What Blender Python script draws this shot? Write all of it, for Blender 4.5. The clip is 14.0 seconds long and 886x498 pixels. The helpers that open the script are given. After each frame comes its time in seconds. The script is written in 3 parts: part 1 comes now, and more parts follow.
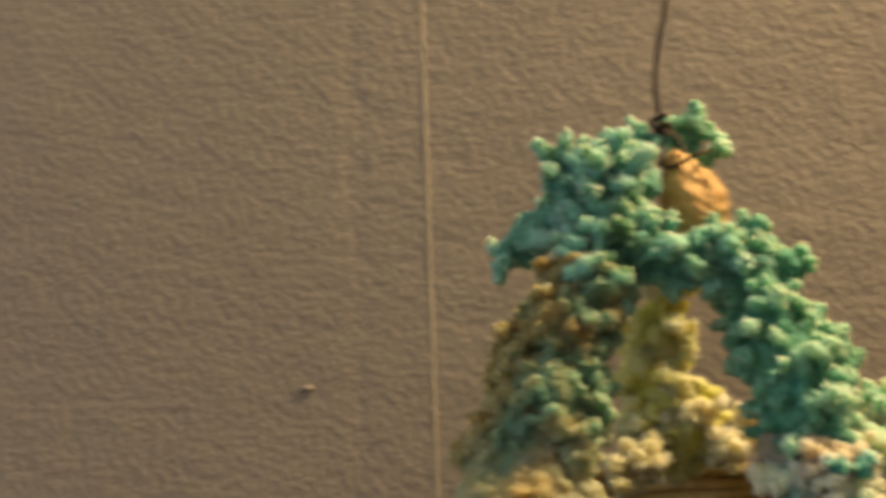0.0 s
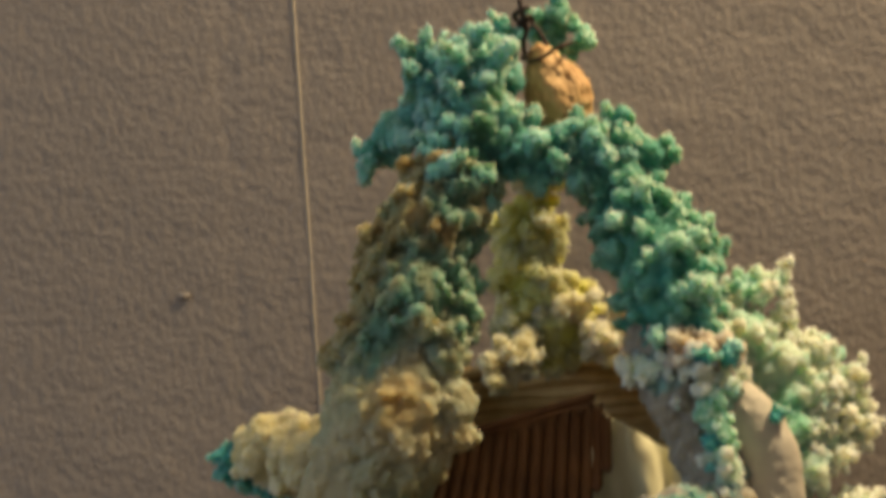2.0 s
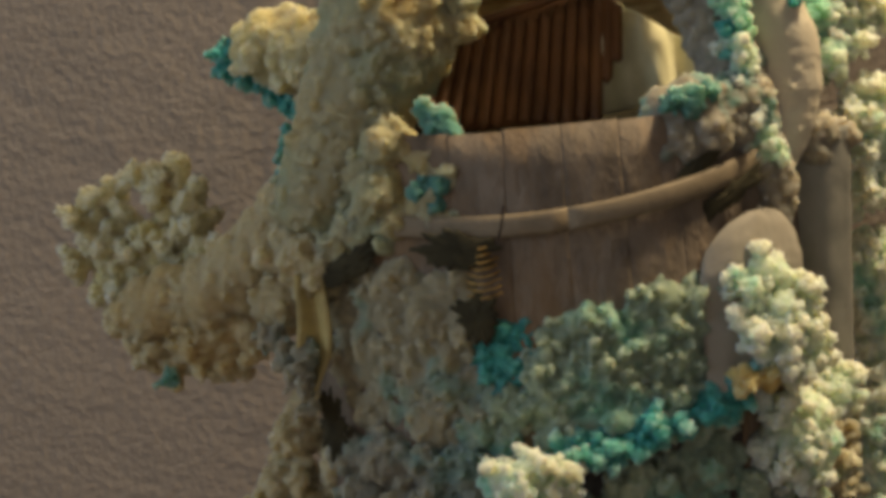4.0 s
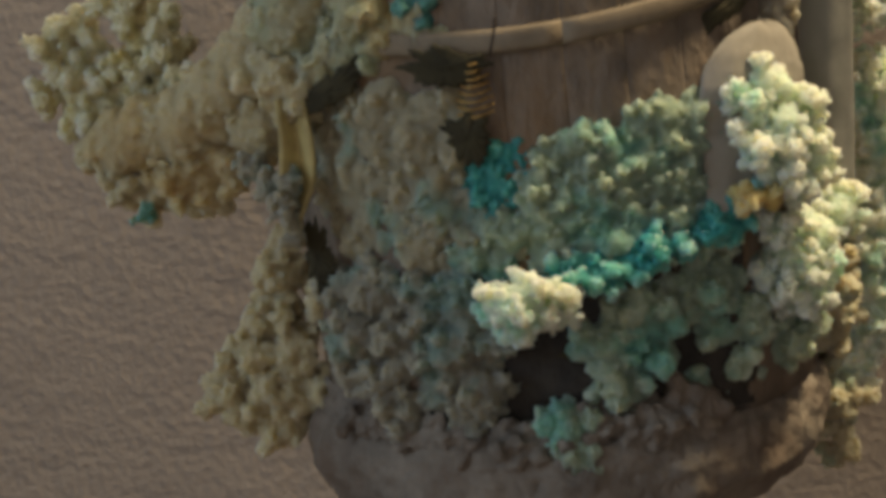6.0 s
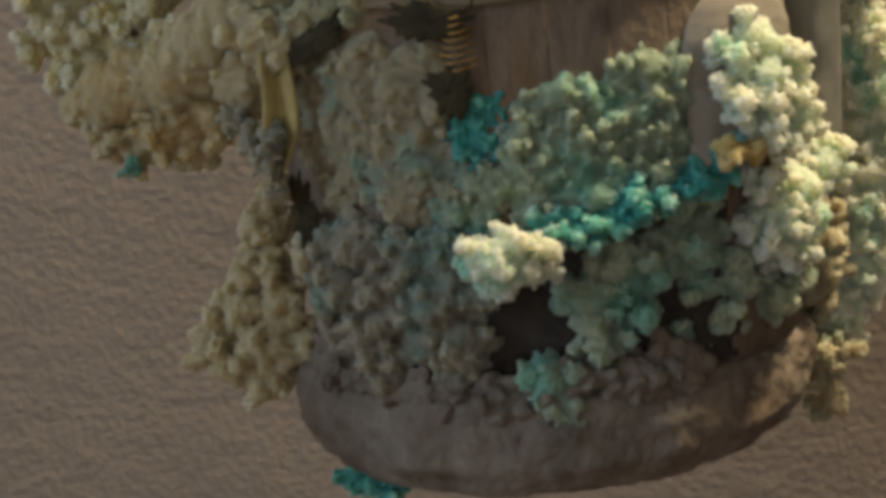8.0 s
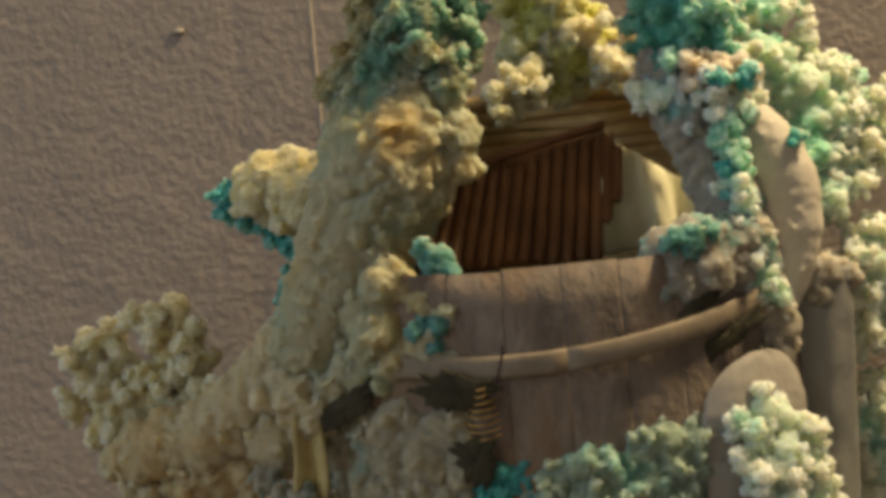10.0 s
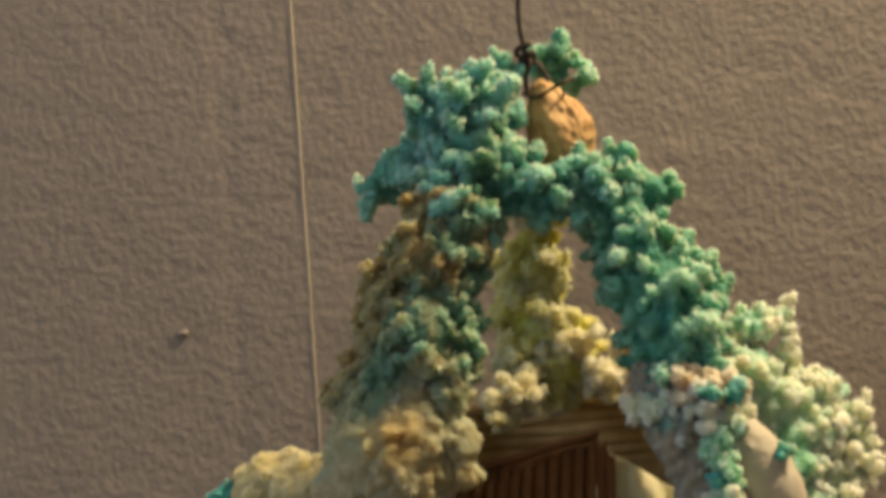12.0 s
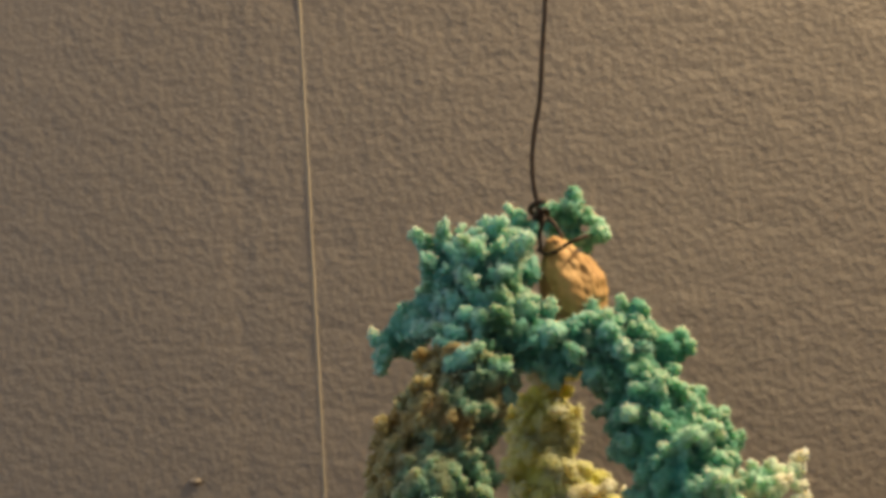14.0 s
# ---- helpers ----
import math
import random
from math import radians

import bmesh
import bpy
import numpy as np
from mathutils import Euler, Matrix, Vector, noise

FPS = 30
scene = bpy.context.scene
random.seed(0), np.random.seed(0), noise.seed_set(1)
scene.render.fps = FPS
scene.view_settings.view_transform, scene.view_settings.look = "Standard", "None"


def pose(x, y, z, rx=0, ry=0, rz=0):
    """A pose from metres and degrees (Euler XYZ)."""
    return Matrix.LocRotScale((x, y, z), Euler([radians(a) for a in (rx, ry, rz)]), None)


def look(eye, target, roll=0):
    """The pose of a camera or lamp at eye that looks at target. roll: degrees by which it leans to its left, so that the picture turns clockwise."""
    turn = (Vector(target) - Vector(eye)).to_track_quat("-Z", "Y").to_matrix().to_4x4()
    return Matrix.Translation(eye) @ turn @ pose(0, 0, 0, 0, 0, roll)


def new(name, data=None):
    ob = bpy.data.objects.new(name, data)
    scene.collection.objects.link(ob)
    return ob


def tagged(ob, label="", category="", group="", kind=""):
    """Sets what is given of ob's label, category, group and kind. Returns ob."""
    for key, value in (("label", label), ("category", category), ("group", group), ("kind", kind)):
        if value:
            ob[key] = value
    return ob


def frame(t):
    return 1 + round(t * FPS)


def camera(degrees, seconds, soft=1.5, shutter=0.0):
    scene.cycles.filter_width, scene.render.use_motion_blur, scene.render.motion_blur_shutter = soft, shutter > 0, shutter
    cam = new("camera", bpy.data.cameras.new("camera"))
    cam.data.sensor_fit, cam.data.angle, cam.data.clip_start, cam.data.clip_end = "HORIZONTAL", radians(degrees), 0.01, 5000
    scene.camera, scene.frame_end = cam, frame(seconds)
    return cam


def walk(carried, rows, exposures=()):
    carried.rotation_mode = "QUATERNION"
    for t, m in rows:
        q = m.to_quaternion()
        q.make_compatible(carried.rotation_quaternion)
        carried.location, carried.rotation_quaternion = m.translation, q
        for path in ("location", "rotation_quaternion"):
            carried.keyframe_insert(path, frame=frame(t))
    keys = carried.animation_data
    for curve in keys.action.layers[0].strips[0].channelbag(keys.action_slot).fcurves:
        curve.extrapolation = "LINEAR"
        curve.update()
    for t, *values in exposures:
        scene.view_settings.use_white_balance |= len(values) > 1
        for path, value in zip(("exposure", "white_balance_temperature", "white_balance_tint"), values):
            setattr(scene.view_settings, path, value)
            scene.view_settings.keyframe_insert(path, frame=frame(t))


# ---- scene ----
FOV = 29.2915
cam = camera(FOV, 14.0, soft=4.6, shutter=0.5)


def eye(x, y, z, yaw, pitch, roll):
    return pose(x, y, z, 90 + pitch, 0, yaw) @ pose(0, 0, 0, 0, 0, roll)


walk(cam, [
    (0, eye(-0.0196, -0.7336, -0.0033, 2.013, 8.530, -1.954)),
    (0.1, eye(-0.0138, -0.7337, -0.0041, 1.132, 8.486, -2.535)),
    (0.2, eye(-0.0091, -0.7339, -0.0048, 0.417, 8.451, -3.007)),
    (0.4, eye(-0.0047, -0.7340, -0.0054, -0.250, 8.418, -3.446)),
    (0.5, eye(-0.0039, -0.7340, -0.0055, -0.369, 8.412, -3.525)),
    (0.7, eye(-0.0018, -0.7330, -0.0040, -0.420, 8.140, -3.800)),
    (1, eye(0.0014, -0.7311, -0.0014, -1.033, 7.726, -4.212)),
    (1.5, eye(0.0000, -0.7300, 0.0000, -1.051, 7.469, -4.194)),
    (2, eye(-0.0007, -0.7269, -0.0019, -0.511, 4.874, -4.232)),
    (2.5, eye(0.0011, -0.7182, -0.0001, -0.251, 0.011, -4.887)),
    (3, eye(0.0002, -0.7116, -0.0008, 0.226, -3.183, -4.964)),
    (3.5, eye(0.0018, -0.7059, -0.0039, 0.789, -6.160, -5.171)),
    (3.7, eye(0.0018, -0.7068, -0.0028, 0.978, -7.359, -5.316)),
    (5.8, eye(-0.0094, -0.6915, -0.0237, 0.022, -11.806, -6.244)),
    (6, eye(-0.0083, -0.6894, -0.0238, 0.154, -12.769, -6.231)),
    (6.5, eye(-0.0063, -0.6869, -0.0245, 0.265, -14.592, -6.526)),
    (7, eye(-0.0061, -0.6858, -0.0265, 0.379, -15.337, -6.581)),
    (7.2, eye(-0.0050, -0.6860, -0.0259, 0.480, -15.377, -6.556)),
    (9.3, eye(0.0060, -0.6982, -0.0113, 1.018, -7.316, -5.785)),
    (9.5, eye(0.0043, -0.6998, -0.0061, 0.894, -5.628, -5.507)),
    (10, eye(0.0045, -0.7026, -0.0066, 0.870, -3.668, -5.375)),
    (10.5, eye(0.0064, -0.7062, -0.0062, 0.908, -2.740, -5.426)),
    (11, eye(0.0028, -0.7128, -0.0029, 0.167, 1.171, -4.765)),
    (11.5, eye(-0.0030, -0.7173, -0.0009, -0.558, 3.427, -4.562)),
    (12, eye(-0.0048, -0.7241, -0.0003, -0.936, 5.993, -4.379)),
    (12.5, eye(-0.0035, -0.7279, 0.0019, -0.869, 8.720, -3.990)),
    (13, eye(-0.0077, -0.7293, 0.0057, -1.253, 10.099, -4.113)),
    (13.5, eye(-0.0087, -0.7327, 0.0040, -1.372, 10.639, -4.039)),
    (14, eye(-0.0064, -0.7318, 0.0046, -0.971, 10.650, -3.807)),
], exposures=[(0, 0.1, 8100, 9), (0.5, 0.0, 7700, 9), (1.0, -0.1, 7100, 11), (1.5, -0.15, 6850, 11), (2.5, -0.14, 6800, 11), (3.7, -0.08, 6750, 10), (5.8, 0.13, 6450, 9), (7.2, 0.17, 6400, 9), (9.3, 0.1, 6700, 10), (10.5, 0.06, 6800, 10), (12.0, -0.04, 6850, 11), (12.5, -0.1, 6850, 11), (14, -0.18, 6850, 11)])

# ---- light ----
world = bpy.data.worlds.new("room_world")
scene.world = world
world.use_nodes = True
world.node_tree.nodes["Background"].inputs[0].default_value = (0.75, 0.85, 1.0, 1)
world.node_tree.nodes["Background"].inputs[1].default_value = 0.05


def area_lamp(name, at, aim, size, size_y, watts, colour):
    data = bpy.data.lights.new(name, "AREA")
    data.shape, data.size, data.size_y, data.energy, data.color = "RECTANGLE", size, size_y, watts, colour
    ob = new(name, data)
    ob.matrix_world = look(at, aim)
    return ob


# the warm lamp high beside the wall
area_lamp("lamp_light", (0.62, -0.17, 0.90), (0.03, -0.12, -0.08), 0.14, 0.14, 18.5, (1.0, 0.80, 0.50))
area_lamp("fill_light", (-1.51, -0.95, 0.55), (0, -0.95, 0.55), 0.86, 0.86, 8.5, (0.60, 0.79, 1.0))
area_lamp("fill_light", (-0.3, -2.51, 0.1), (-0.3, 0, 0.1), 1.56, 1.36, 5.5, (1.0, 0.90, 0.86))

MM = 0.001


# ---- materials ----
def material(name, rough=0.8, metal=0.0):
    m = bpy.data.materials.new(name)
    m.use_nodes = True
    nt = m.node_tree
    b = nt.nodes["Principled BSDF"]
    b.inputs["Roughness"].default_value = rough
    b.inputs["Metallic"].default_value = metal
    return m, nt, b


def node(nt, kind, **values):
    n = nt.nodes.new(kind)
    for k, v in values.items():
        n.inputs[k.replace("_", " ")].default_value = v
    return n


def noise_tex(nt, coord, scale, detail=4.0, rough=0.6):
    n = node(nt, "ShaderNodeTexNoise", Scale=scale, Detail=detail, Roughness=rough)
    nt.links.new(coord, n.inputs["Vector"])
    return n.outputs["Fac"]


def ramp(nt, fac, stops):
    r = nt.nodes.new("ShaderNodeValToRGB")
    e = r.color_ramp.elements
    while len(e) < len(stops):
        e.new(0.5)
    for k, (p, c) in enumerate(stops):
        e[k].position, e[k].color = p, (*c, 1)
    nt.links.new(fac, r.inputs[0])
    return r.outputs[0]


def mix(nt, fac, a, b, mode="MIX"):
    m = nt.nodes.new("ShaderNodeMix")
    m.data_type, m.blend_type = "RGBA", mode
    for k, v in ((0, fac), (6, a), (7, b)):
        if isinstance(v, (int, float)):
            m.inputs[k].default_value = v
        elif isinstance(v, tuple):
            m.inputs[k].default_value = (*v, 1)
        else:
            nt.links.new(v, m.inputs[k])
    return m.outputs[2]


def bump(nt, b, height, strength, distance):
    n = node(nt, "ShaderNodeBump", Strength=strength, Distance=distance)
    nt.links.new(height, n.inputs["Height"])
    nt.links.new(n.outputs[0], b.inputs["Normal"])


def coords(nt):
    return nt.nodes.new("ShaderNodeTexCoord").outputs["Object"]


def crust_material(name, deep, mid, pale, stain, amount, glow=1.0, stain_scale=38.0, grit=0.45):
    """Crystal crust: deep colour in the core, which also paints shade into crevices, paler grains, blotches of a stain.
    """
    m, nt, b = material(name, 0.72)
    c = coords(nt)
    at = nt.nodes.new("ShaderNodeAttribute")
    at.attribute_name = "tip"
    base = ramp(nt, at.outputs["Fac"], ((0.0, deep), (0.45, mid), (1.0, pale)))
    blot = ramp(nt, noise_tex(nt, c, stain_scale, 3.0, 0.55), ((0.62 - amount * 0.35, (0, 0, 0)), (0.74 - amount * 0.35, (1, 1, 1))))
    col = mix(nt, blot, base, stain)
    fine = ramp(nt, noise_tex(nt, c, 420.0, 3.0, 0.7), ((0.3, (0.84, 0.84, 0.82)), (0.7, (1, 1, 1))))
    col = mix(nt, 1.0, col, fine, "MULTIPLY")
    nt.links.new(col, b.inputs["Base Color"])
    b.inputs["Subsurface Weight"].default_value = glow
    b.inputs["Subsurface Radius"].default_value = (1.0, 0.85, 0.6)
    b.inputs["Subsurface Scale"].default_value = 0.012
    b.inputs["Specular IOR Level"].default_value = 0.3
    bump(nt, b, noise_tex(nt, c, 520.0, 5.0, 0.65), grit, 0.0016)
    return m


crust_teal = crust_material("teal_crust", (0.084, 0.299, 0.249), (0.126, 0.391, 0.329), (0.227, 0.515, 0.445), (0.0808, 0.229, 0.134), 0.30)
crust_green = crust_material("green_crust", (0.0756, 0.29, 0.211), (0.118, 0.37, 0.273), (0.252, 0.51, 0.391), (0.0435, 0.266, 0.213), 0.35)
crust_white = crust_material("white_crust", (0.578, 0.688, 0.526), (0.685, 0.731, 0.567), (0.759, 0.774, 0.617), (0.317, 0.64, 0.485), 0.18)
crust_mint = crust_material("mint_crust", (0.43, 0.63, 0.48), (0.58, 0.70, 0.55), (0.76, 0.78, 0.62), (0.26, 0.58, 0.40), 0.28)
crust_blush = crust_material("blush_crust", (0.471, 0.379, 0.264), (0.547, 0.478, 0.37), (0.638, 0.61, 0.493), (0.502, 0.387, 0.176), 0.35)
crust_lilac = crust_material("lilac_grey_crust", (0.295, 0.271, 0.221), (0.361, 0.336, 0.287), (0.476, 0.451, 0.377), (0.164, 0.329, 0.295), 0.20, stain_scale=60.0, grit=0.5)
crust_shoulder = crust_material("tan_cream_crust", (0.471, 0.401, 0.242), (0.532, 0.461, 0.287), (0.627, 0.565, 0.373), (0.506, 0.392, 0.202), 0.32, stain_scale=30.0, grit=0.6)
crust_ash = crust_material("ash_grey_crust", (0.236, 0.22, 0.171), (0.295, 0.282, 0.223), (0.394, 0.38, 0.308), (0.172, 0.254, 0.221), 0.30, stain_scale=40.0)
crust_cream = crust_material("cream_crust", (0.56, 0.512, 0.304), (0.64, 0.6, 0.392), (0.72, 0.688, 0.512), (0.608, 0.528, 0.272), 0.36)
crust_yellow = crust_material("yellow_crust", (0.515, 0.504, 0.11), (0.57, 0.563, 0.209), (0.574, 0.574, 0.405), (0.412, 0.419, 0.229), 0.40)
crust_grey = crust_material("grey_crust", (0.322, 0.286, 0.191), (0.366, 0.328, 0.226), (0.445, 0.407, 0.288), (0.222, 0.303, 0.238), 0.30, stain_scale=44.0, grit=0.65)
crust_pale = crust_material("pale_green_crust", (0.266, 0.336, 0.25), (0.323, 0.392, 0.293), (0.469, 0.526, 0.397), (0.192, 0.403, 0.322), 0.36)
crust_turquoise = crust_material("turquoise_crust", (0.05, 0.28, 0.26), (0.1, 0.37, 0.33), (0.32, 0.62, 0.54), (0.04, 0.3, 0.3), 0.3)
crust_seafoam = crust_material("sea_green_crust", (0.085, 0.235, 0.205), (0.12, 0.29, 0.25), (0.22, 0.42, 0.36), (0.27, 0.30, 0.21), 0.30, stain_scale=70.0)
crust_orange = crust_material("orange_crust", (0.544, 0.384, 0.136), (0.608, 0.456, 0.192), (0.656, 0.544, 0.304), (0.576, 0.448, 0.224), 0.3)


def arm_material():
    """The left arm's crust: dull teal at the top, giving way in patches to waxy cream with ochre streaks lower down."""
    m, nt, b = material("waxy_arm_crust", 0.7)
    c = coords(nt)
    sep = nt.nodes.new("ShaderNodeSeparateXYZ")
    nt.links.new(c, sep.inputs[0])
    at = nt.nodes.new("ShaderNodeAttribute")
    at.attribute_name = "tip"
    teal = ramp(nt, at.outputs["Fac"], ((0.0, (0.075, 0.17, 0.11)), (0.45, (0.10, 0.25, 0.18)), (1.0, (0.17, 0.36, 0.27))))
    wax = ramp(nt, at.outputs["Fac"], ((0.0, (0.34, 0.31, 0.185)), (0.45, (0.40, 0.37, 0.235)), (1.0, (0.48, 0.455, 0.31))))
    ochre = ramp(nt, noise_tex(nt, c, 30.0, 3.0, 0.55), ((0.50, (0, 0, 0)), (0.66, (1, 1, 1))))
    wax = mix(nt, ochre, wax, (0.38, 0.28, 0.11))
    mint = ramp(nt, noise_tex(nt, c, 23.0, 4.0, 0.6), ((0.46, (0, 0, 0)), (0.64, (0.7, 0.7, 0.7))))
    wax = mix(nt, mint, wax, (0.23, 0.34, 0.24))
    teal = mix(nt, ramp(nt, noise_tex(nt, c, 42.0, 3.0, 0.6), ((0.48, (0, 0, 0)), (0.62, (1, 1, 1)))), teal, (0.24, 0.18, 0.07))
    # a rusty ochre stain runs down the outer flank
    flank = node(nt, "ShaderNodeVectorMath")
    flank.operation = "DOT_PRODUCT"
    flank.inputs[1].default_value = (-19.0, 0.0, 9.65)
    nt.links.new(c, flank.inputs[0])
    run = node(nt, "ShaderNodeMath")
    run.operation = "SUBTRACT"
    nt.links.new(flank.outputs["Value"], run.inputs[0])
    nt.links.new(noise_tex(nt, c, 60.0, 4.0, 0.65), run.inputs[1])
    rust = ramp(nt, run.outputs[0], ((0.02, (0, 0, 0)), (0.34, (0.8, 0.8, 0.8))))
    teal = mix(nt, rust, teal, (0.23, 0.165, 0.05))
    low = nt.nodes.new("ShaderNodeMath")
    low.operation = "MULTIPLY_ADD"
    low.inputs[1].default_value, low.inputs[2].default_value = -14.0, 0.10
    nt.links.new(sep.outputs["Z"], low.inputs[0])
    add = nt.nodes.new("ShaderNodeMath")
    nt.links.new(low.outputs[0], add.inputs[0])
    nt.links.new(noise_tex(nt, c, 75.0, 4.0, 0.6), add.inputs[1])
    where = ramp(nt, add.outputs[0], ((0.36, (0, 0, 0)), (0.58, (1, 1, 1))))
    nt.links.new(mix(nt, where, teal, wax), b.inputs["Base Color"])
    b.inputs["Subsurface Weight"].default_value = 1.0
    b.inputs["Subsurface Radius"].default_value = (1.0, 0.85, 0.6)
    b.inputs["Subsurface Scale"].default_value = 0.012
    bump(nt, b, noise_tex(nt, c, 240.0, 6.0, 0.65), 0.3, 0.002)
    return m


crust_arm = arm_material()


def wall_material():
    m, nt, b = material("textured_wall_paint", 0.6)
    c = coords(nt)
    big = ramp(nt, noise_tex(nt, c, 5.0, 3.0), ((0.3, (0.31, 0.262, 0.223)), (0.7, (0.36, 0.303, 0.256))))
    small = ramp(nt, noise_tex(nt, c, 300.0, 2.0), ((0.3, (0.86, 0.85, 0.84)), (0.7, (1, 1, 1))))
    nt.links.new(mix(nt, 1.0, big, small, "MULTIPLY"), b.inputs["Base Color"])
    bump(nt, b, noise_tex(nt, c, 270.0, 2.5, 0.5), 0.52, 0.0016)
    return m


wall_paint = wall_material()


def plain(name, a, b_, rough, scale, bump_scale=0.0, strength=0.3, dist=0.001, stretch=None, metal=0.0, stain=None):
    m, nt, b = material(name, rough, metal)
    c = coords(nt)
    if stretch:
        mp = nt.nodes.new("ShaderNodeMapping")
        mp.inputs["Scale"].default_value = stretch
        nt.links.new(c, mp.inputs["Vector"])
        c = mp.outputs[0]
    col = ramp(nt, noise_tex(nt, c, scale, 6.0, 0.65), ((0.3, a), (0.7, b_)))
    if stain:
        col = mix(nt, ramp(nt, noise_tex(nt, c, 34.0, 5.0, 0.65), ((0.46, (0, 0, 0)), (0.66, (0.8, 0.8, 0.8)))), col, stain)
    nt.links.new(col, b.inputs["Base Color"])
    if bump_scale:
        bump(nt, b, noise_tex(nt, c, bump_scale, 4.0), strength, dist)
    return m


weathered_wood = plain("weathered_wood", (0.0824, 0.0618, 0.0443), (0.242, 0.19, 0.143), 0.8, 75.0, 170.0, 1.0, 0.0022, (1, 1, 0.5), stain=(0.196, 0.115, 0.0515))
hoop_wood = plain("hoop_wood", (0.17, 0.13, 0.085), (0.29, 0.23, 0.155), 0.75, 80.0, 200.0, 0.4, 0.0006)
brown_cardboard = plain("brown_cardboard", (0.101, 0.0392, 0.0112), (0.224, 0.0952, 0.028), 0.7, 90.0, 200.0, 0.5, 0.0008, (1, 1, 0.2))
cane = plain("cane", (0.42, 0.26, 0.08), (0.64, 0.44, 0.18), 0.6, 90.0, 260.0, 0.4, 0.0006)
inner_dark = plain("painted_gap_shade", (0.0196, 0.0168, 0.007), (0.0588, 0.049, 0.021), 0.9, 120.0, 300.0, 0.5, 0.001)
cloth = plain("pale_cloth", (0.56, 0.53, 0.33), (0.74, 0.70, 0.48), 0.85, 70.0, 500.0, 0.3, 0.0004)
roll_plaster = plain("cream_plaster", (0.52, 0.46, 0.36), (0.66, 0.60, 0.48), 0.7, 40.0, 320.0, 0.35, 0.0006)
pouch_plaster = plain("lilac_plaster", (0.26, 0.235, 0.195), (0.36, 0.325, 0.275), 0.75, 45.0, 320.0, 0.4, 0.0006)
strap_plaster = plain("grey_plaster", (0.195, 0.191, 0.168), (0.273, 0.265, 0.234), 0.75, 50.0, 320.0, 0.4, 0.0006)
stone = plain("grey_stone", (0.12, 0.0989, 0.08), (0.285, 0.245, 0.2), 0.85, 38.0, 170.0, 0.8, 0.0025, stain=(0.129, 0.0903, 0.064))
under_ledge_shade = plain("painted_ledge_shade", (0.015, 0.012, 0.010), (0.06, 0.05, 0.04), 0.9, 80.0, 180.0, 0.8, 0.002)
cork = plain("orange_cork", (0.50, 0.26, 0.085), (0.74, 0.48, 0.22), 0.7, 70.0, 240.0, 0.6, 0.0012)
brass = plain("brass_wire", (0.34, 0.21, 0.07), (0.60, 0.40, 0.15), 0.5, 200.0, 0.0, metal=1.0)
iron = plain("dark_wire", (0.02, 0.013, 0.010), (0.06, 0.035, 0.025), 0.5, 300.0, 700.0, 0.4, 0.0003, metal=0.6)
leaf_yellow = plain("yellow_leaf", (0.26, 0.20, 0.08), (0.52, 0.42, 0.17), 0.6, 60.0, 200.0, 0.3, 0.0005)
seam_paint = plain("seam_filler", (0.40, 0.335, 0.255), (0.50, 0.42, 0.315), 0.6, 200.0, 500.0, 0.3, 0.0004)
room_paint = plain("room_paint", (0.56, 0.53, 0.49), (0.64, 0.61, 0.56), 0.8, 3.0, 250.0, 0.2, 0.001)
floor_wood = plain("floor_boards", (0.16, 0.10, 0.05), (0.26, 0.17, 0.09), 0.5, 8.0, 60.0, 0.2, 0.001, (1, 0.1, 1))


# ---- mesh helpers ----
def link_mesh(name, bm, mat, parent=None, label="", all_smooth=True):
    me = bpy.data.meshes.new(name)
    bm.to_mesh(me)
    bm.free()
    if all_smooth:
        me.polygons.foreach_set("use_smooth", np.ones(len(me.polygons), bool))
    me.materials.append(mat)
    ob = new(name, me)
    if parent is not None:
        ob.parent = parent
    if label:
        tagged(ob, label)
    return ob


part = link_mesh


def box_bm(sx, sy, sz, at=(0, 0, 0), bevel=0.0):
    bm = bmesh.new()
    bmesh.ops.create_cube(bm, size=1, matrix=Matrix.Translation(at) @ Matrix.Diagonal((sx, sy, sz, 1)))
    if bevel:
        bmesh.ops.bevel(bm, geom=bm.edges[:], offset=bevel, segments=2, affect="EDGES")
    return bm


def icosphere(sub):
    bm = bmesh.new()
    bmesh.ops.create_icosphere(bm, subdivisions=sub, radius=1)
    v = np.array([x.co[:] for x in bm.verts])
    f = np.array([[x.index for x in q.verts] for q in bm.faces])
    bm.free()
    return v, f


ICO = {1: icosphere(1), 2: icosphere(2), 3: icosphere(3)}


def balls(rng, centres, radii, sub, rough, squash=0.0):
    """Rough little balls of the given centres and radii, as vertices and faces."""
    v, f = ICO[sub]
    n = len(centres)
    low = v @ rng.normal(size=(3, 6))
    lump = np.sin(low[None] * 2.3 + rng.uniform(0, 6.28, (n, 1, 6))).mean(2)
    r = radii[:, None] * (1 + rough * lump * 1.6 + rng.normal(0, rough * 0.35, (n, len(v))))
    p = v[None] * r[..., None]
    if squash:
        p *= 1 + rng.uniform(-squash, squash, (n, 1, 3))
    p += centres[:, None]
    return p.reshape(-1, 3), (f[None] + (np.arange(n) * len(v))[:, None, None]).reshape(-1, 3)


def tube(rows, step=0.55):
    """Overlapping balls along a line of rows x, y, z, radius."""
    rows = [np.array(r, float) for r in rows]
    out = []
    for a, b in zip(rows, rows[1:]):
        n = max(1, int(np.linalg.norm(b[:3] - a[:3]) / (step * min(a[3], b[3]))))
        out += [a + (b - a) * k / n for k in range(n)]
    return np.array(out + [rows[-1]])


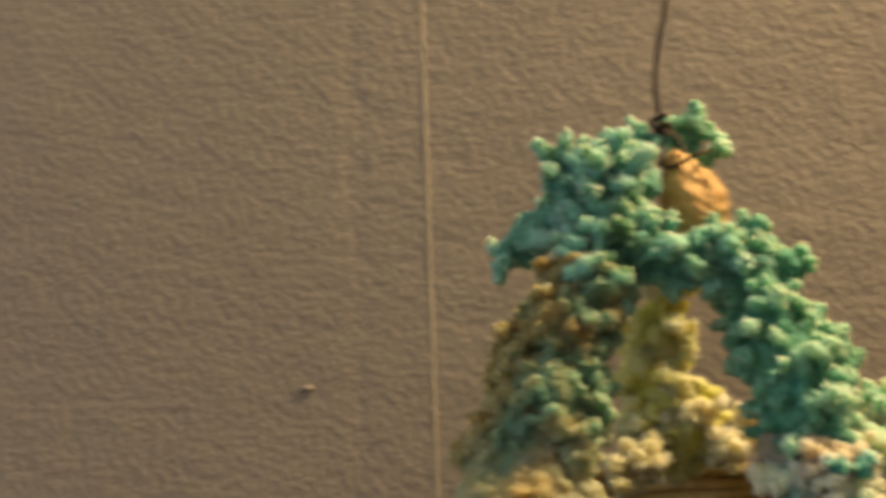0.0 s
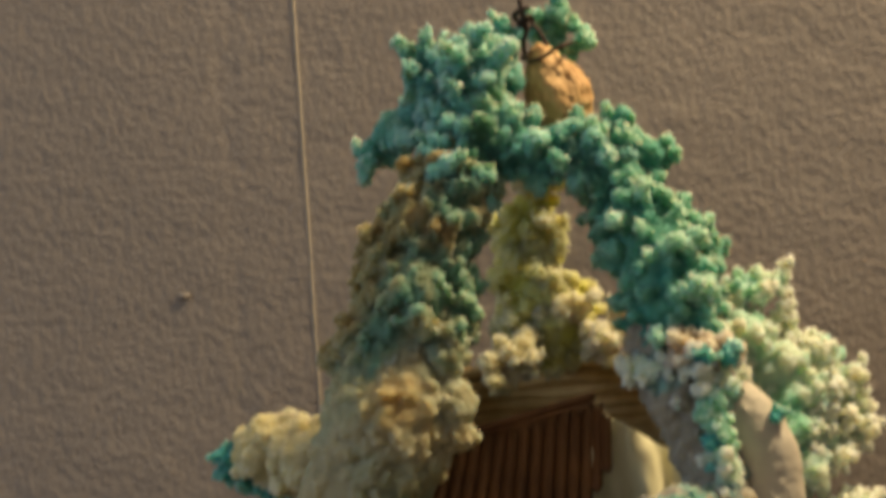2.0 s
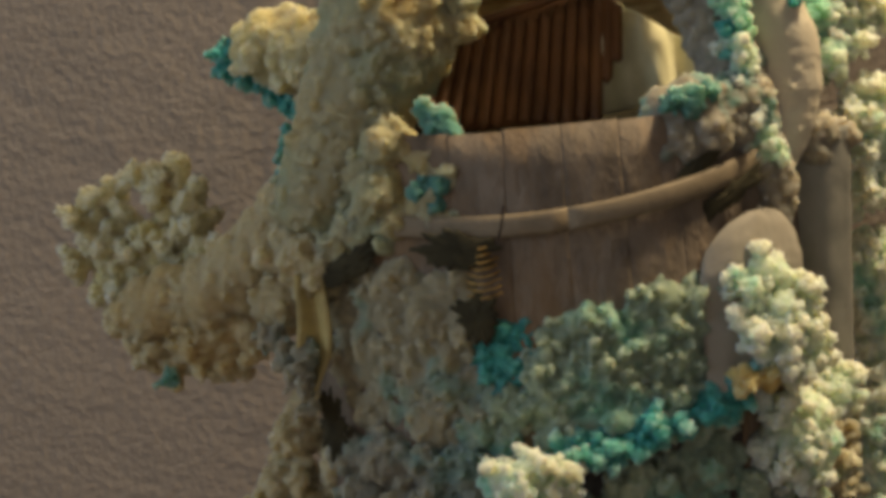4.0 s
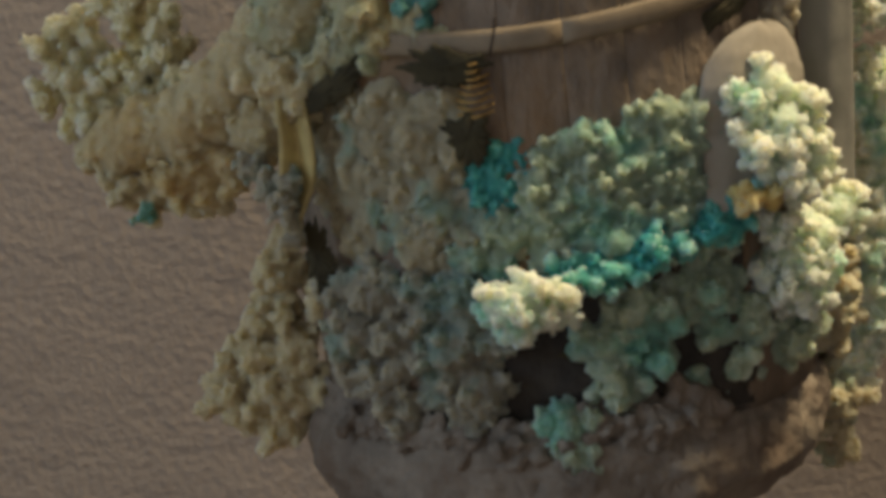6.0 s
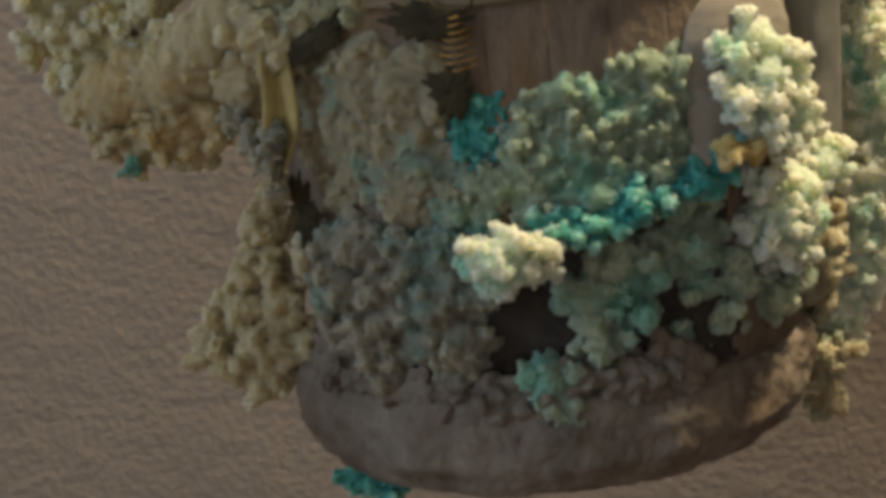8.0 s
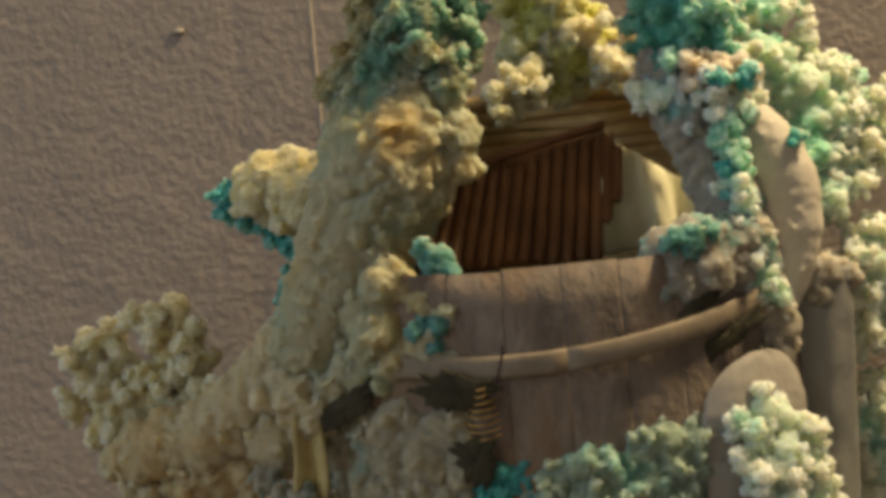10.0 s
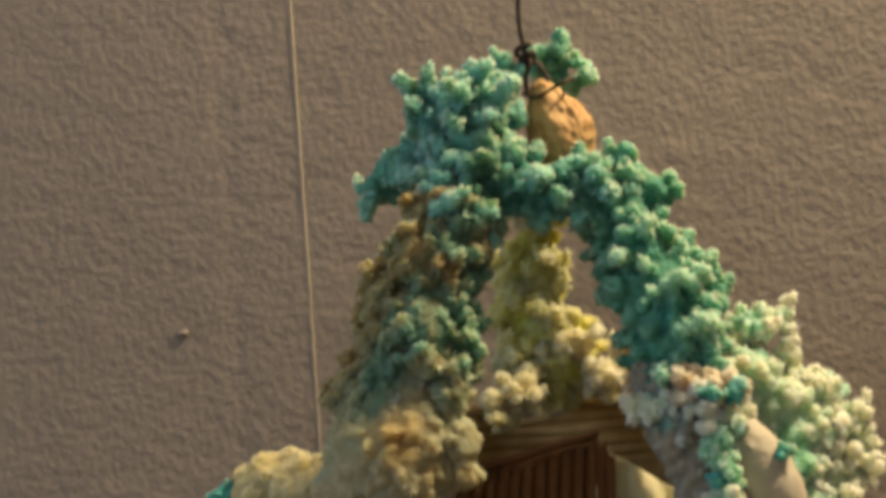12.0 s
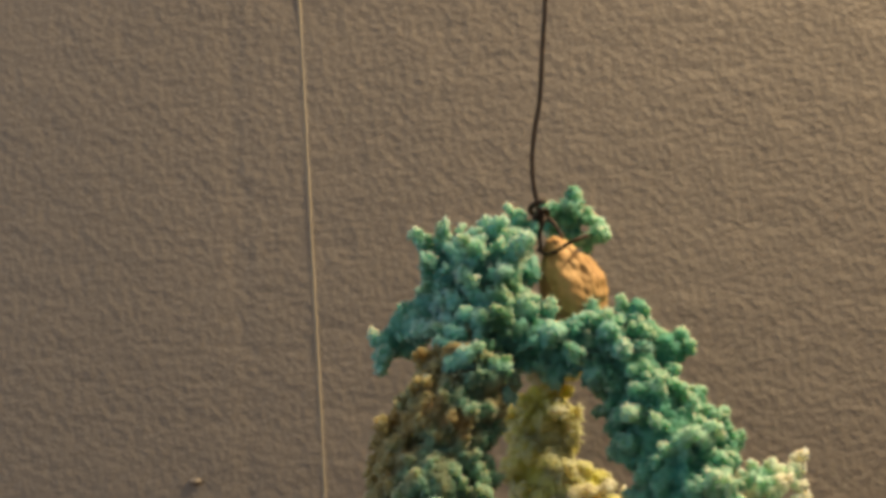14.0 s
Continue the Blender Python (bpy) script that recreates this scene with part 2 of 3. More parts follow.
LOOKS = {"teal_crust": "teal crystal growth with pale mint tips", "green_crust": "sea-green crystal growth with pale tips",
         "waxy_arm_crust": "dull teal crust turning waxy cream with ochre stains", "white_crust": "white crystal growth tinged pale green", "cream_crust": "cream crystal growth",
         "yellow_crust": "pale yellow translucent crystal growth", "grey_crust": "grey-white crystal growth with faint teal stains", "pale_green_crust": "pale grey-green crystal growth",
         "turquoise_crust": "deep turquoise crystal growth", "orange_crust": "small orange crystal buds", "sea_green_crust": "dull sea-green crust patch", "mint_crust": "translucent mint-green crystal growth", "blush_crust": "peach and cream crystal growth",
         "tan_cream_crust": "tan and cream waxy crystal crust", "ash_grey_crust": "ash-grey crystal growth with teal stains"}


LATTICE = np.random.default_rng(77).uniform(-1, 1, (64, 64, 64)).astype(np.float32)


def rough_noise(p, size):
    """Smooth random heights, about -1 to 1, at the places p, with lumps of the given size."""
    q = p / size
    i = np.floor(q).astype(int)
    f = (q - i).astype(np.float32)
    f = f * f * (3 - 2 * f)
    i &= 63
    j = (i + 1) & 63
    out = np.zeros(len(p), np.float32)
    for a in (0, 1):
        for b in (0, 1):
            for c in (0, 1):
                w = (f[:, 0] if a else 1 - f[:, 0]) * (f[:, 1] if b else 1 - f[:, 1]) * (f[:, 2] if c else 1 - f[:, 2])
                out += w * LATTICE[(j if a else i)[:, 0], (j if b else i)[:, 1], (j if c else i)[:, 2]]
    return out


def crust(name, parent, mat, cores, seed, nodule=4.0, grain=1.5, cover=1.0, grains=9, branch=0.25, reach=2, label="", core_rough=0.10, sink=0.35, voxel=0.58, smooth=0, fuzz=1.0):
    """A crystal growth over core balls (rows x, y, z, radius in mm): nodules on the cores, short branches, grains on the nodules."""
    rng = np.random.default_rng(seed)
    cores = np.array(cores, float)
    cc, cr = cores[:, :3], cores[:, 3]
    cc = cc + rng.normal(0, min(0.10, core_rough), cc.shape) * cr[:, None]

    def buried(p, depth):
        d = np.linalg.norm(p[:, None] - cc[None], axis=2) / cr[None]
        return (d < depth).any(1)

    pts, dirs = [], []
    for c, r in zip(cc, cr):
        n = max(6, int(cover * 4 * np.pi * r * r / (2.2 * nodule) ** 2 * 1.5))
        d = rng.normal(size=(n, 3))
        d /= np.linalg.norm(d, axis=1)[:, None]
        pts.append(c + d * r)
        dirs.append(d)
    pts, dirs = np.concatenate(pts), np.concatenate(dirs)
    keep = ~buried(pts, 0.93)
    pts, dirs = pts[keep], dirs[keep]
    nr = nodule * rng.uniform(0.55, 1.25, len(pts))
    nc = pts + dirs * nr[:, None] * sink
    all_c, all_r, all_d = [nc], [nr], [dirs]
    tip, tip_d, tip_r = nc, dirs, nr
    for k in range(reach):
        pick = rng.random(len(tip)) < branch
        if not pick.any():
            break
        d = tip_d[pick] + rng.normal(0, 0.45, (pick.sum(), 3)) + (0, 0, 0.15)
        d /= np.linalg.norm(d, axis=1)[:, None]
        r = tip_r[pick] * rng.uniform(0.7, 0.98, pick.sum())
        tip, tip_d, tip_r = tip[pick] + d * (tip_r[pick] + r)[:, None] * 0.62, d, r
        all_c.append(tip), all_r.append(r), all_d.append(d)
        branch = min(0.8, branch * 1.8)
    nc, nr, nd = np.concatenate(all_c), np.concatenate(all_r), np.concatenate(all_d)
    gc, gr = [], []
    for c, r, d in zip(nc, nr, nd):
        n = rng.poisson(grains * (r / nodule) ** 2)
        if not n:
            continue
        q = rng.normal(size=(n, 3)) + d * 0.9
        q /= np.linalg.norm(q, axis=1)[:, None]
        g = grain * rng.uniform(0.5, 1.3, n)
        gc.append(c + q * (r + g * 0.2)[:, None]), gr.append(g)
    verts, faces, base = [], [], 0
    groups = [(cc, cr * 0.98, 3, core_rough, 0.0), (nc, nr * 0.94, 2, 0.14, 0.45)]
    if gc:
        gc, gr = np.concatenate(gc), np.concatenate(gr)
        keep = ~buried(gc, 0.97)
        groups.append((gc[keep], gr[keep], 1, 0.10, 1.0))
    for c, r, sub, rough, t in groups:
        v, f = balls(rng, c, r, sub, rough, min(0.15, 1.5 * rough))
        verts.append(v), faces.append(f + base)
        base += len(v)
    v, f = np.concatenate(verts) * MM, np.concatenate(faces)
    me = bpy.data.meshes.new("loose")
    me.vertices.add(len(v))
    me.vertices.foreach_set("co", v.ravel())
    me.loops.add(f.size)
    me.loops.foreach_set("vertex_index", f.ravel())
    me.polygons.add(len(f))
    me.polygons.foreach_set("loop_start", np.arange(0, f.size, 3))
    me.update(calc_edges=True)
    loose = new("loose", me)
    weld = loose.modifiers.new("weld", "REMESH")
    weld.mode, weld.voxel_size = "VOXEL", voxel * MM
    if smooth:
        ease = loose.modifiers.new("ease", "SMOOTH")
        ease.factor, ease.iterations = 0.5, smooth
    skin = bpy.data.meshes.new_from_object(loose.evaluated_get(bpy.context.evaluated_depsgraph_get()))
    bpy.data.objects.remove(loose)
    bpy.data.meshes.remove(me)
    skin.name = name
    n = len(skin.vertices)
    p, out = np.empty(n * 3), np.empty(n * 3)
    skin.vertices.foreach_get("co", p)
    skin.vertex_normals.foreach_get("vector", out)
    p, out = p.reshape(-1, 3), out.reshape(-1, 3)
    h = fuzz * (0.5 * rough_noise(p / MM, 3.1) + 0.55 * (0.5 - np.abs(rough_noise(p / MM + 9.3, 1.7)) * 2) + 0.30 * rough_noise(p / MM + 5.1, 0.9))
    skin.vertices.foreach_set("co", (p + out * (h * MM)[:, None]).ravel())
    # how far each place stands out of the cores: grown tips paler, crevice shade painted darker
    n = len(skin.vertices)
    p = np.empty(n * 3)
    skin.vertices.foreach_get("co", p)
    p = p.reshape(-1, 3) / MM
    out = np.full(n, 1e9)
    for c, r in zip(cc, cr):
        out = np.minimum(out, np.linalg.norm(p - c, axis=1) - r)
    tip = np.clip(out / (2.3 * nodule + grain), 0, 1)
    skin.attributes.new("tip", "FLOAT", "POINT").data.foreach_set("value", tip)
    skin.polygons.foreach_set("use_smooth", np.ones(len(skin.polygons), bool))
    skin.materials.clear()
    skin.materials.append(mat)
    ob = new(name, skin)
    ob.parent = parent
    return tagged(ob, label or LOOKS.get(mat.name, ""))


def wire_part(name, rows, radius, mat, parent, label=""):
    """A round wire through rows x, y, z in mm."""
    cu = bpy.data.curves.new(name, "CURVE")
    cu.dimensions, cu.bevel_depth, cu.bevel_resolution, cu.resolution_u = "3D", radius * MM, 3, 8
    cu.use_fill_caps = True
    s = cu.splines.new("BEZIER")
    s.bezier_points.add(len(rows) - 1)
    for p, r in zip(s.bezier_points, rows):
        p.co = Vector(r) * MM
        p.handle_left_type = p.handle_right_type = "AUTO"
    tmp = new("tmp", cu)
    me = bpy.data.meshes.new_from_object(tmp.evaluated_get(bpy.context.evaluated_depsgraph_get()))
    bpy.data.objects.remove(tmp)
    me.materials.clear()
    me.materials.append(mat)
    for f in me.polygons:
        f.use_smooth = True
    ob = new(name, me)
    if parent is not None:
        ob.parent = parent
    if label:
        tagged(ob, label)
    return ob


def slab(name, parent, mat, nu, nv, surface, thick, label=""):
    """A sheet with thickness: surface(u, v) gives the place in mm for u, v from 0 to 1; it thickens along its normal."""
    P = np.array([[surface(i / nu, j / nv) for j in range(nv + 1)] for i in range(nu + 1)], float)
    du, dv = np.gradient(P, axis=0), np.gradient(P, axis=1)
    n = np.cross(du, dv)
    n /= np.linalg.norm(n, axis=2)[..., None] + 1e-9
    Q = P - n * thick
    bm = bmesh.new()
    a = [[bm.verts.new(Vector(p) * MM) for p in row] for row in P]
    b = [[bm.verts.new(Vector(p) * MM) for p in row] for row in Q]
    for i in range(nu):
        for j in range(nv):
            bm.faces.new((a[i][j], a[i + 1][j], a[i + 1][j + 1], a[i][j + 1])).smooth = True
            bm.faces.new((b[i][j + 1], b[i + 1][j + 1], b[i + 1][j], b[i][j])).smooth = True
    for i in range(nu):
        bm.faces.new((a[i][0], b[i][0], b[i + 1][0], a[i + 1][0]))
        bm.faces.new((a[i + 1][nv], b[i + 1][nv], b[i][nv], a[i][nv]))
    for j in range(nv):
        bm.faces.new((a[0][j + 1], b[0][j + 1], b[0][j], a[0][j]))
        bm.faces.new((a[nu][j], b[nu][j], b[nu][j + 1], a[nu][j + 1]))
    bmesh.ops.recalc_face_normals(bm, faces=bm.faces[:])
    return part(name, bm, mat, parent, label, False)


# ---- the room ----
def build_wall():
    """The textured wall, with the relief of its rolled coat as geometry where the camera passes."""
    x0, x1, z0, z1, s = -0.34, 0.34, -0.44, 0.40, 0.0024
    nx, nz = int((x1 - x0) / s), int((z1 - z0) / s)

    def field(cell_x, cell_z, octave):
        g = np.random.default_rng(octave).normal(size=(int((z1 - z0) / cell_z) + 4, int((x1 - x0) / cell_x) + 4))
        zz, xx = np.arange(nz + 1) * s / cell_z, np.arange(nx + 1) * s / cell_x
        zi, xi = zz.astype(int), xx.astype(int)
        fz, fx = (zz - zi)[:, None], (xx - xi)[None]
        fz, fx = fz * fz * (3 - 2 * fz), fx * fx * (3 - 2 * fx)
        a, b = g[zi][:, xi], g[zi][:, xi + 1]
        c, d = g[zi + 1][:, xi], g[zi + 1][:, xi + 1]
        return (a * (1 - fx) + b * fx) * (1 - fz) + (c * (1 - fx) + d * fx) * fz

    h = 0.30 * field(0.0052, 0.0042, 11) + 0.3 * field(0.011, 0.009, 13) + 0.5 * field(0.05, 0.06, 14)
    groove_x = (np.arange(nx + 1) * s + x0)[None]
    h = h - 1.0 * np.exp(-((groove_x + 0.0835) / 0.0045) ** 2)
    X, Z = np.meshgrid(x0 + np.arange(nx + 1) * s, z0 + np.arange(nz + 1) * s)
    edge = np.clip(np.minimum(np.minimum(X - x0, x1 - X), np.minimum(Z - z0, z1 - Z)) / 0.02, 0, 1)
    Y = -h * 0.00028 * edge
    co = np.stack([X, Y, Z], -1).reshape(-1, 3)
    i = (np.arange(nz)[:, None] * (nx + 1) + np.arange(nx)[None]).ravel()
    quads = np.stack([i, i + 1, i + nx + 2, i + nx + 1], 1)
    me = bpy.data.meshes.new("wall_north")
    # plain frame of wall round the relief, and the back
    R = [(-1.5, -1.3), (1.5, -1.3), (1.5, 1.2), (-1.5, 1.2)]
    r = [(x0, z0), (x1, z0), (x1, z1), (x0, z1)]
    n = len(co)
    extra = [(x, 0, z) for x, z in R] + [(x, 0, z) for x, z in r] + [(x, 0.12, z) for x, z in R]
    co = np.concatenate([co, np.array(extra)])
    more = [(n + k, n + (k + 1) % 4, n + 4 + (k + 1) % 4, n + 4 + k) for k in range(4)]
    more += [(n + 8 + k, n + 8 + (k + 1) % 4, n + (k + 1) % 4, n + k) for k in range(4)] + [(n + 11, n + 10, n + 9, n + 8)]
    q = np.concatenate([quads, np.array(more)])
    me.vertices.add(len(co))
    me.vertices.foreach_set("co", co.ravel())
    me.loops.add(q.size)
    me.loops.foreach_set("vertex_index", q.ravel())
    me.polygons.add(len(q))
    me.polygons.foreach_set("loop_start", np.arange(0, q.size, 4))
    smooth = np.zeros(len(q), bool)
    smooth[:len(quads)] = True
    me.polygons.foreach_set("use_smooth", smooth)
    me.update(calc_edges=True)
    me.materials.append(wall_paint)
    return tagged(new("wall_north", me), "beige painted wall with a bumpy rolled texture", "wall", kind="structure")


build_wall()


def seam_ridge():
    rng = np.random.default_rng(3)
    wob = rng.normal(0, 0.12, 241)

    def surf(u, v):
        k = int(u * 240)
        w = 0.55 + 0.2 * wob[k]
        a = (v - 0.5) * math.pi
        return (-51.4 + 0.5 * wob[k] + w * math.sin(a), 0.10 - 0.26 * math.cos(a), -300 + 700 * u)

    return slab("wall_seam", None, seam_paint, 240, 6, surf, 0.3)


tagged(seam_ridge(), "thin pale raised filler seam running down the wall", "wall seam", kind="structure")
fleck = link_mesh("wall_fleck", box_bm(0.006, 0.0016, 0.0030, (-0.1065, -0.0004, 0.0478), 0.0007), wall_paint)
tagged(fleck, "small pale paint lump stuck on the wall", "paint lump")

for name, size, at, mat in (
        ("floor", (3.24, 2.74, 0.1), (0, -1.25, -1.35), floor_wood), ("ceiling", (3.24, 2.74, 0.1), (0, -1.25, 1.25), room_paint),
        ("wall_east", (0.12, 2.62, 2.5), (1.56, -1.31, -0.05), room_paint)):
    tagged(link_mesh(name, box_bm(*size, at), mat), "plain painted surface closing the room" if mat is room_paint else "brown boarded floor", name.split("_")[0], kind="structure")


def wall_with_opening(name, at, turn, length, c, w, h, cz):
    """A wall 0.12 thick along its own x, from z -1.3 to 1.2, with one window opening centred at c, cz; and its frame.
    The opening is unseen, added for a fill lamp.
    """
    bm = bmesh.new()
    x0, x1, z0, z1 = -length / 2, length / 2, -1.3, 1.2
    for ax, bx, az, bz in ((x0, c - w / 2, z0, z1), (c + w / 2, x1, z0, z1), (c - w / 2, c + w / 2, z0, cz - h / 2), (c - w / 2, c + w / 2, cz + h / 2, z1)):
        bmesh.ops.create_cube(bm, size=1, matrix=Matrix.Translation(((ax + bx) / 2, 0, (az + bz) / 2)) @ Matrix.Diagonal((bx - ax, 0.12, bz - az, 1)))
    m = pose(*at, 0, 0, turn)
    wall = tagged(link_mesh(name, bm, room_paint, None, "", False), "plain painted wall with an added opening for a fill lamp", "wall", kind="structure")
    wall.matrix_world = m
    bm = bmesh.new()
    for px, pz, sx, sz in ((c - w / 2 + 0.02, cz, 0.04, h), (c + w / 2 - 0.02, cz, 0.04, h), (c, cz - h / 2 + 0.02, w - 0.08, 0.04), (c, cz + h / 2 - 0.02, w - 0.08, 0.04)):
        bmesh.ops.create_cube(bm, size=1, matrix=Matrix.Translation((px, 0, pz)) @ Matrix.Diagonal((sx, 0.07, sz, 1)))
    frame_ob = tagged(link_mesh("window_" + ("1" if turn else "2"), bm, room_paint, None, "", False), "unseen window frame added round a fill lamp", "window", kind="structure")
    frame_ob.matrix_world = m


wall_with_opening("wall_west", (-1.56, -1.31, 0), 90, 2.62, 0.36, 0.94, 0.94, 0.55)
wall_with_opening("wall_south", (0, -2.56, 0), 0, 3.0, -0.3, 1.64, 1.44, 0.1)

# ---- the hanging basket ----
CX, CY = 30.0, -130.0
basket = tagged(new("hanging_basket"), "wooden stave basket overgrown with teal and cream crystal crust", "hanging basket")


def ring(r, a, z):
    """A place on a circle round the basket's axis; a in degrees from the front, to the right."""
    return (CX + r * math.sin(radians(a)), CY - r * math.cos(radians(a)), z)


def patch(a0, a1, z0, z1, step, r, ball, inside):
    """Core balls spread over the tub's side between two angles and heights, where inside(a, z) holds."""
    rng = np.random.default_rng(int(1000 + a0 + z1))
    rows = []
    for z in np.arange(z0, z1, step):
        for a in np.arange(a0, a1, math.degrees(step / r)):
            if inside(a, z):
                rows.append(ring(r + rng.uniform(-1.5, 1.5), a + rng.uniform(-1.5, 1.5), z + rng.uniform(-1, 1)) + (ball * rng.uniform(0.85, 1.1),))
    return rows


# staves of the tub: the front ones end at a level edge, the back ones rise behind
staves = 30
for k in range(staves):
    a = 360 * (k + 0.5) / staves
    back = abs((a + 180) % 360 - 180) > 95
    top, rng = (-30.0 if back else -46.0) + random.uniform(-0.5, 0.5), random.uniform(-0.04, 0.04)
    low = -142.0 if -33 < (a + 180) % 360 - 180 < 38 else -196.0
    half = 360 / staves / 2 - 0.015

    def stave(u, v, a=a, top=top, rng=rng, half=half, low=low):
        z = low + (top - low) * v
        r = 80 + 5.5 * math.sin(math.pi * (0.9 - 0.75 * (top - z) / 150)) + rng
        return ring(r - 0.02 * (2 * u - 1) ** 6, a + half * (2 * u - 1), z)

    slab("stave", basket, weathered_wood, 20, 8, stave, 3.0)

slab("lining", basket, inner_dark, 48, 6, lambda u, v: ring(74, 360 * u, -198 + 145 * v), 1.5, "inner sheet behind the staves, painted as dark as shade")


def hoop(name, r, z, w, t, mat, label, sag=0.0):
    return slab(name, basket, mat, 96, 6, lambda u, v: ring(r + t * math.sin(math.pi * v) ** 0.6, 360 * u, z + w * (v - 0.5) + sag * math.sin(radians(360 * u)) + 22 * (1 - math.cos(radians(360 * u))) * (0.5 + 0.5 * math.cos(radians(360 * u)))), 1.2, label)


hoop("hoop", 86.2, -73, 7.0, 0.9, hoop_wood, "tan split-wood hoop round the tub", 6.0)

# cane bands of the hood behind the opening
for k in range(6):
    z, r = -18 + 4.6 * k, 66 - 1.2 * k
    wire_part("cane_band", [ring(r, a, z + random.uniform(-1, 1)) for a in range(95, 266, 17)], 2.7, cane, basket)
slab("hood_back", basket, cane, 24, 8, lambda u, v: ring(70 - 8 * v, 90 + 180 * u, -40 + 48 * v), 2.0, "brown cane backing of the hood")

# dark ribbed panel of torn corrugated cardboard inside the opening
panel_a, panel_b = Vector((-13, -168, -47)), Vector((47, -162, -50))
panel_c, panel_d = Vector((-4, -142, -20)), Vector((53, -138, -8))
ribs = [((k - 0.5) / 13, 0.0, 1.0) for k in range(14)] + [(1.015, 0.27, 0.96), (1.07, 0.42, 0.86)]
for u, start, end in ribs:
    lo, hi = panel_a.lerp(panel_b, u), panel_c.lerp(panel_d, u)
    # the torn ends
    start += random.uniform(0.0, 0.05)
    end -= random.uniform(0.0, 0.07) if u > 0.1 else random.uniform(0.15, 0.38)
    wob = random.uniform(-0.25, 0.25)

    def rib(i, j, lo=lo, hi=hi, start=start, end=end, wob=wob):
        q = lo.lerp(hi, start + (end - start) * j)
        return (q.x + 2.15 * (2 * i - 1) + wob, q.y - 1.7 * math.sin(math.pi * i) + 0.3 * noise.noise((q.x, q.z * 0.4, 1)), q.z + 0.8 * math.sin(7 * i + 5 * wob) * (j == 0 or j == 1))

    slab("rib", basket, brown_cardboard, 6, 8, rib, 1.4)
slab("ribbed_panel", basket, brown_cardboard, 4, 4, lambda u, v: panel_a.lerp(panel_b, u).lerp(panel_c.lerp(panel_d, u), v) + Vector((0, 1.2, 0.6)), 2.5, "dark brown torn corrugated cardboard panel")
slab("panel_lip", basket, brown_cardboard, 12, 4, lambda u, v: panel_c.lerp(panel_d, u) + Vector((0, -1 - 1.5 * math.sin(math.pi * v), 3.2 * v)), 2.0)

# pale folded cloth beside the panel
slab("folded_cloth", basket, cloth, 48, 20, lambda u, v: (44 + 46 * u + 7 * v * (1 - u), -145 + 10 * v + 2 * u - 5.0 * math.sin(u * 15 + 2.5 * v) - 2.0 * math.sin(u * 31 - 2 * v) * v - 6 * math.sin(math.pi * v), -49 + (40 - 26 * u) * v), 1.5, "pale green folded cloth")

# arms of the handle
crust("crusted_arm", basket, crust_teal, tube([(19, -150, 96, 7), (15, -155, 86, 9), (9, -160, 70, 11)]), 1, 3.2, 0.72, 1.1, 26, 0.45, 2, sink=0.5, voxel=0.44)
crust("crusted_arm", basket, crust_arm, tube([(8, -161, 67, 12), (1, -163, 53, 14.5), (-5, -164, 39, 16.5), (-9, -165, 24, 18), (-13, -166, 11, 19)], 0.4), 51, 3.1, 0.72, 1.1, 20, 0.15, 1, sink=0.05, voxel=0.44)
crust("crusted_arm", basket, crust_arm, tube([(-11, -168, 16, 17), (-14, -170, 4, 19.5), (-16, -172, -10, 22.5), (-23, -172, -24, 20), (-30, -172, -38, 18.5), (-36, -174, -48, 16.5), (-40, -174, -58, 16), (-44, -173, -67, 15.5)], 0.25), 2, 3.2, 0.85, 0.9, 3, 0.0, 1, sink=-0.55, core_rough=0.05, voxel=0.72, smooth=1, fuzz=0.6)
crust("crusted_arm", basket, crust_arm, [(2, -178, 9, 8), (3, -180, -6, 8.5), (4, -180, -15, 6), (-5, -182, -21, 6), (-15, -182, -29, 7), (-24, -184, -39, 8)], 71, 2.6, 0.85, 1.0, 4, 0.05, 1, sink=-0.55, voxel=0.65, smooth=1, fuzz=0.6)
crust("crystal_growth", basket, crust_arm, [(-20, -192, -49, 8), (-23, -192, -62, 9), (-11, -197, -54, 6), (-10, -199, -66, 7), (-3, -203, -59, 5), (-2, -204, -71, 4.5), (-20, -195, -72, 7), (-31, -186, -73, 9), (-30, -186, -58, 9), (-8, -202, -73, 4.5), (-24, -193, -79, 4)], 72, 2.6, 0.85, 1.0, 4, 0.05, 1, sink=-0.55, voxel=0.65, smooth=1, label="olive-cream waxy crust lapping over the tub's edge", fuzz=0.6)
crust("crystal_growth", basket, crust_teal, [(16, -150, 106, 9), (5, -150, 105, 6), (27, -148, 101, 7), (7, -146, 97, 7), (20, -150, 109, 6), (0, -148, 99, 4), (0, -150, 110, 5), (11, -150, 112, 5)], 3, 3.0, 0.72, 1.1, 26, 0.55, 2, sink=0.6, voxel=0.44)
crust("crystal_growth", basket, crust_teal, [(-11, -142, 87, 6), (-5, -143, 90, 5), (-17, -142, 85, 4.5)], 4, 2.9, 0.72, 1.1, 26, 0.5, 2, sink=0.5, voxel=0.44)
crust("crystal_growth", basket, crust_teal, [(31, -141, 124, 4), (33, -141, 117, 4)], 5, 2.9, 0.72, 1.0, 26, 0.3, 1, sink=0.5, voxel=0.44)
crust("crystal_growth", basket, crust_green, [(47, -128, 129, 4.5), (52, -128, 125, 4), (57, -129, 118, 2.5)], 6, 2.9, 0.72, 1.0, 26, 0.3, 1, sink=0.5, voxel=0.44)
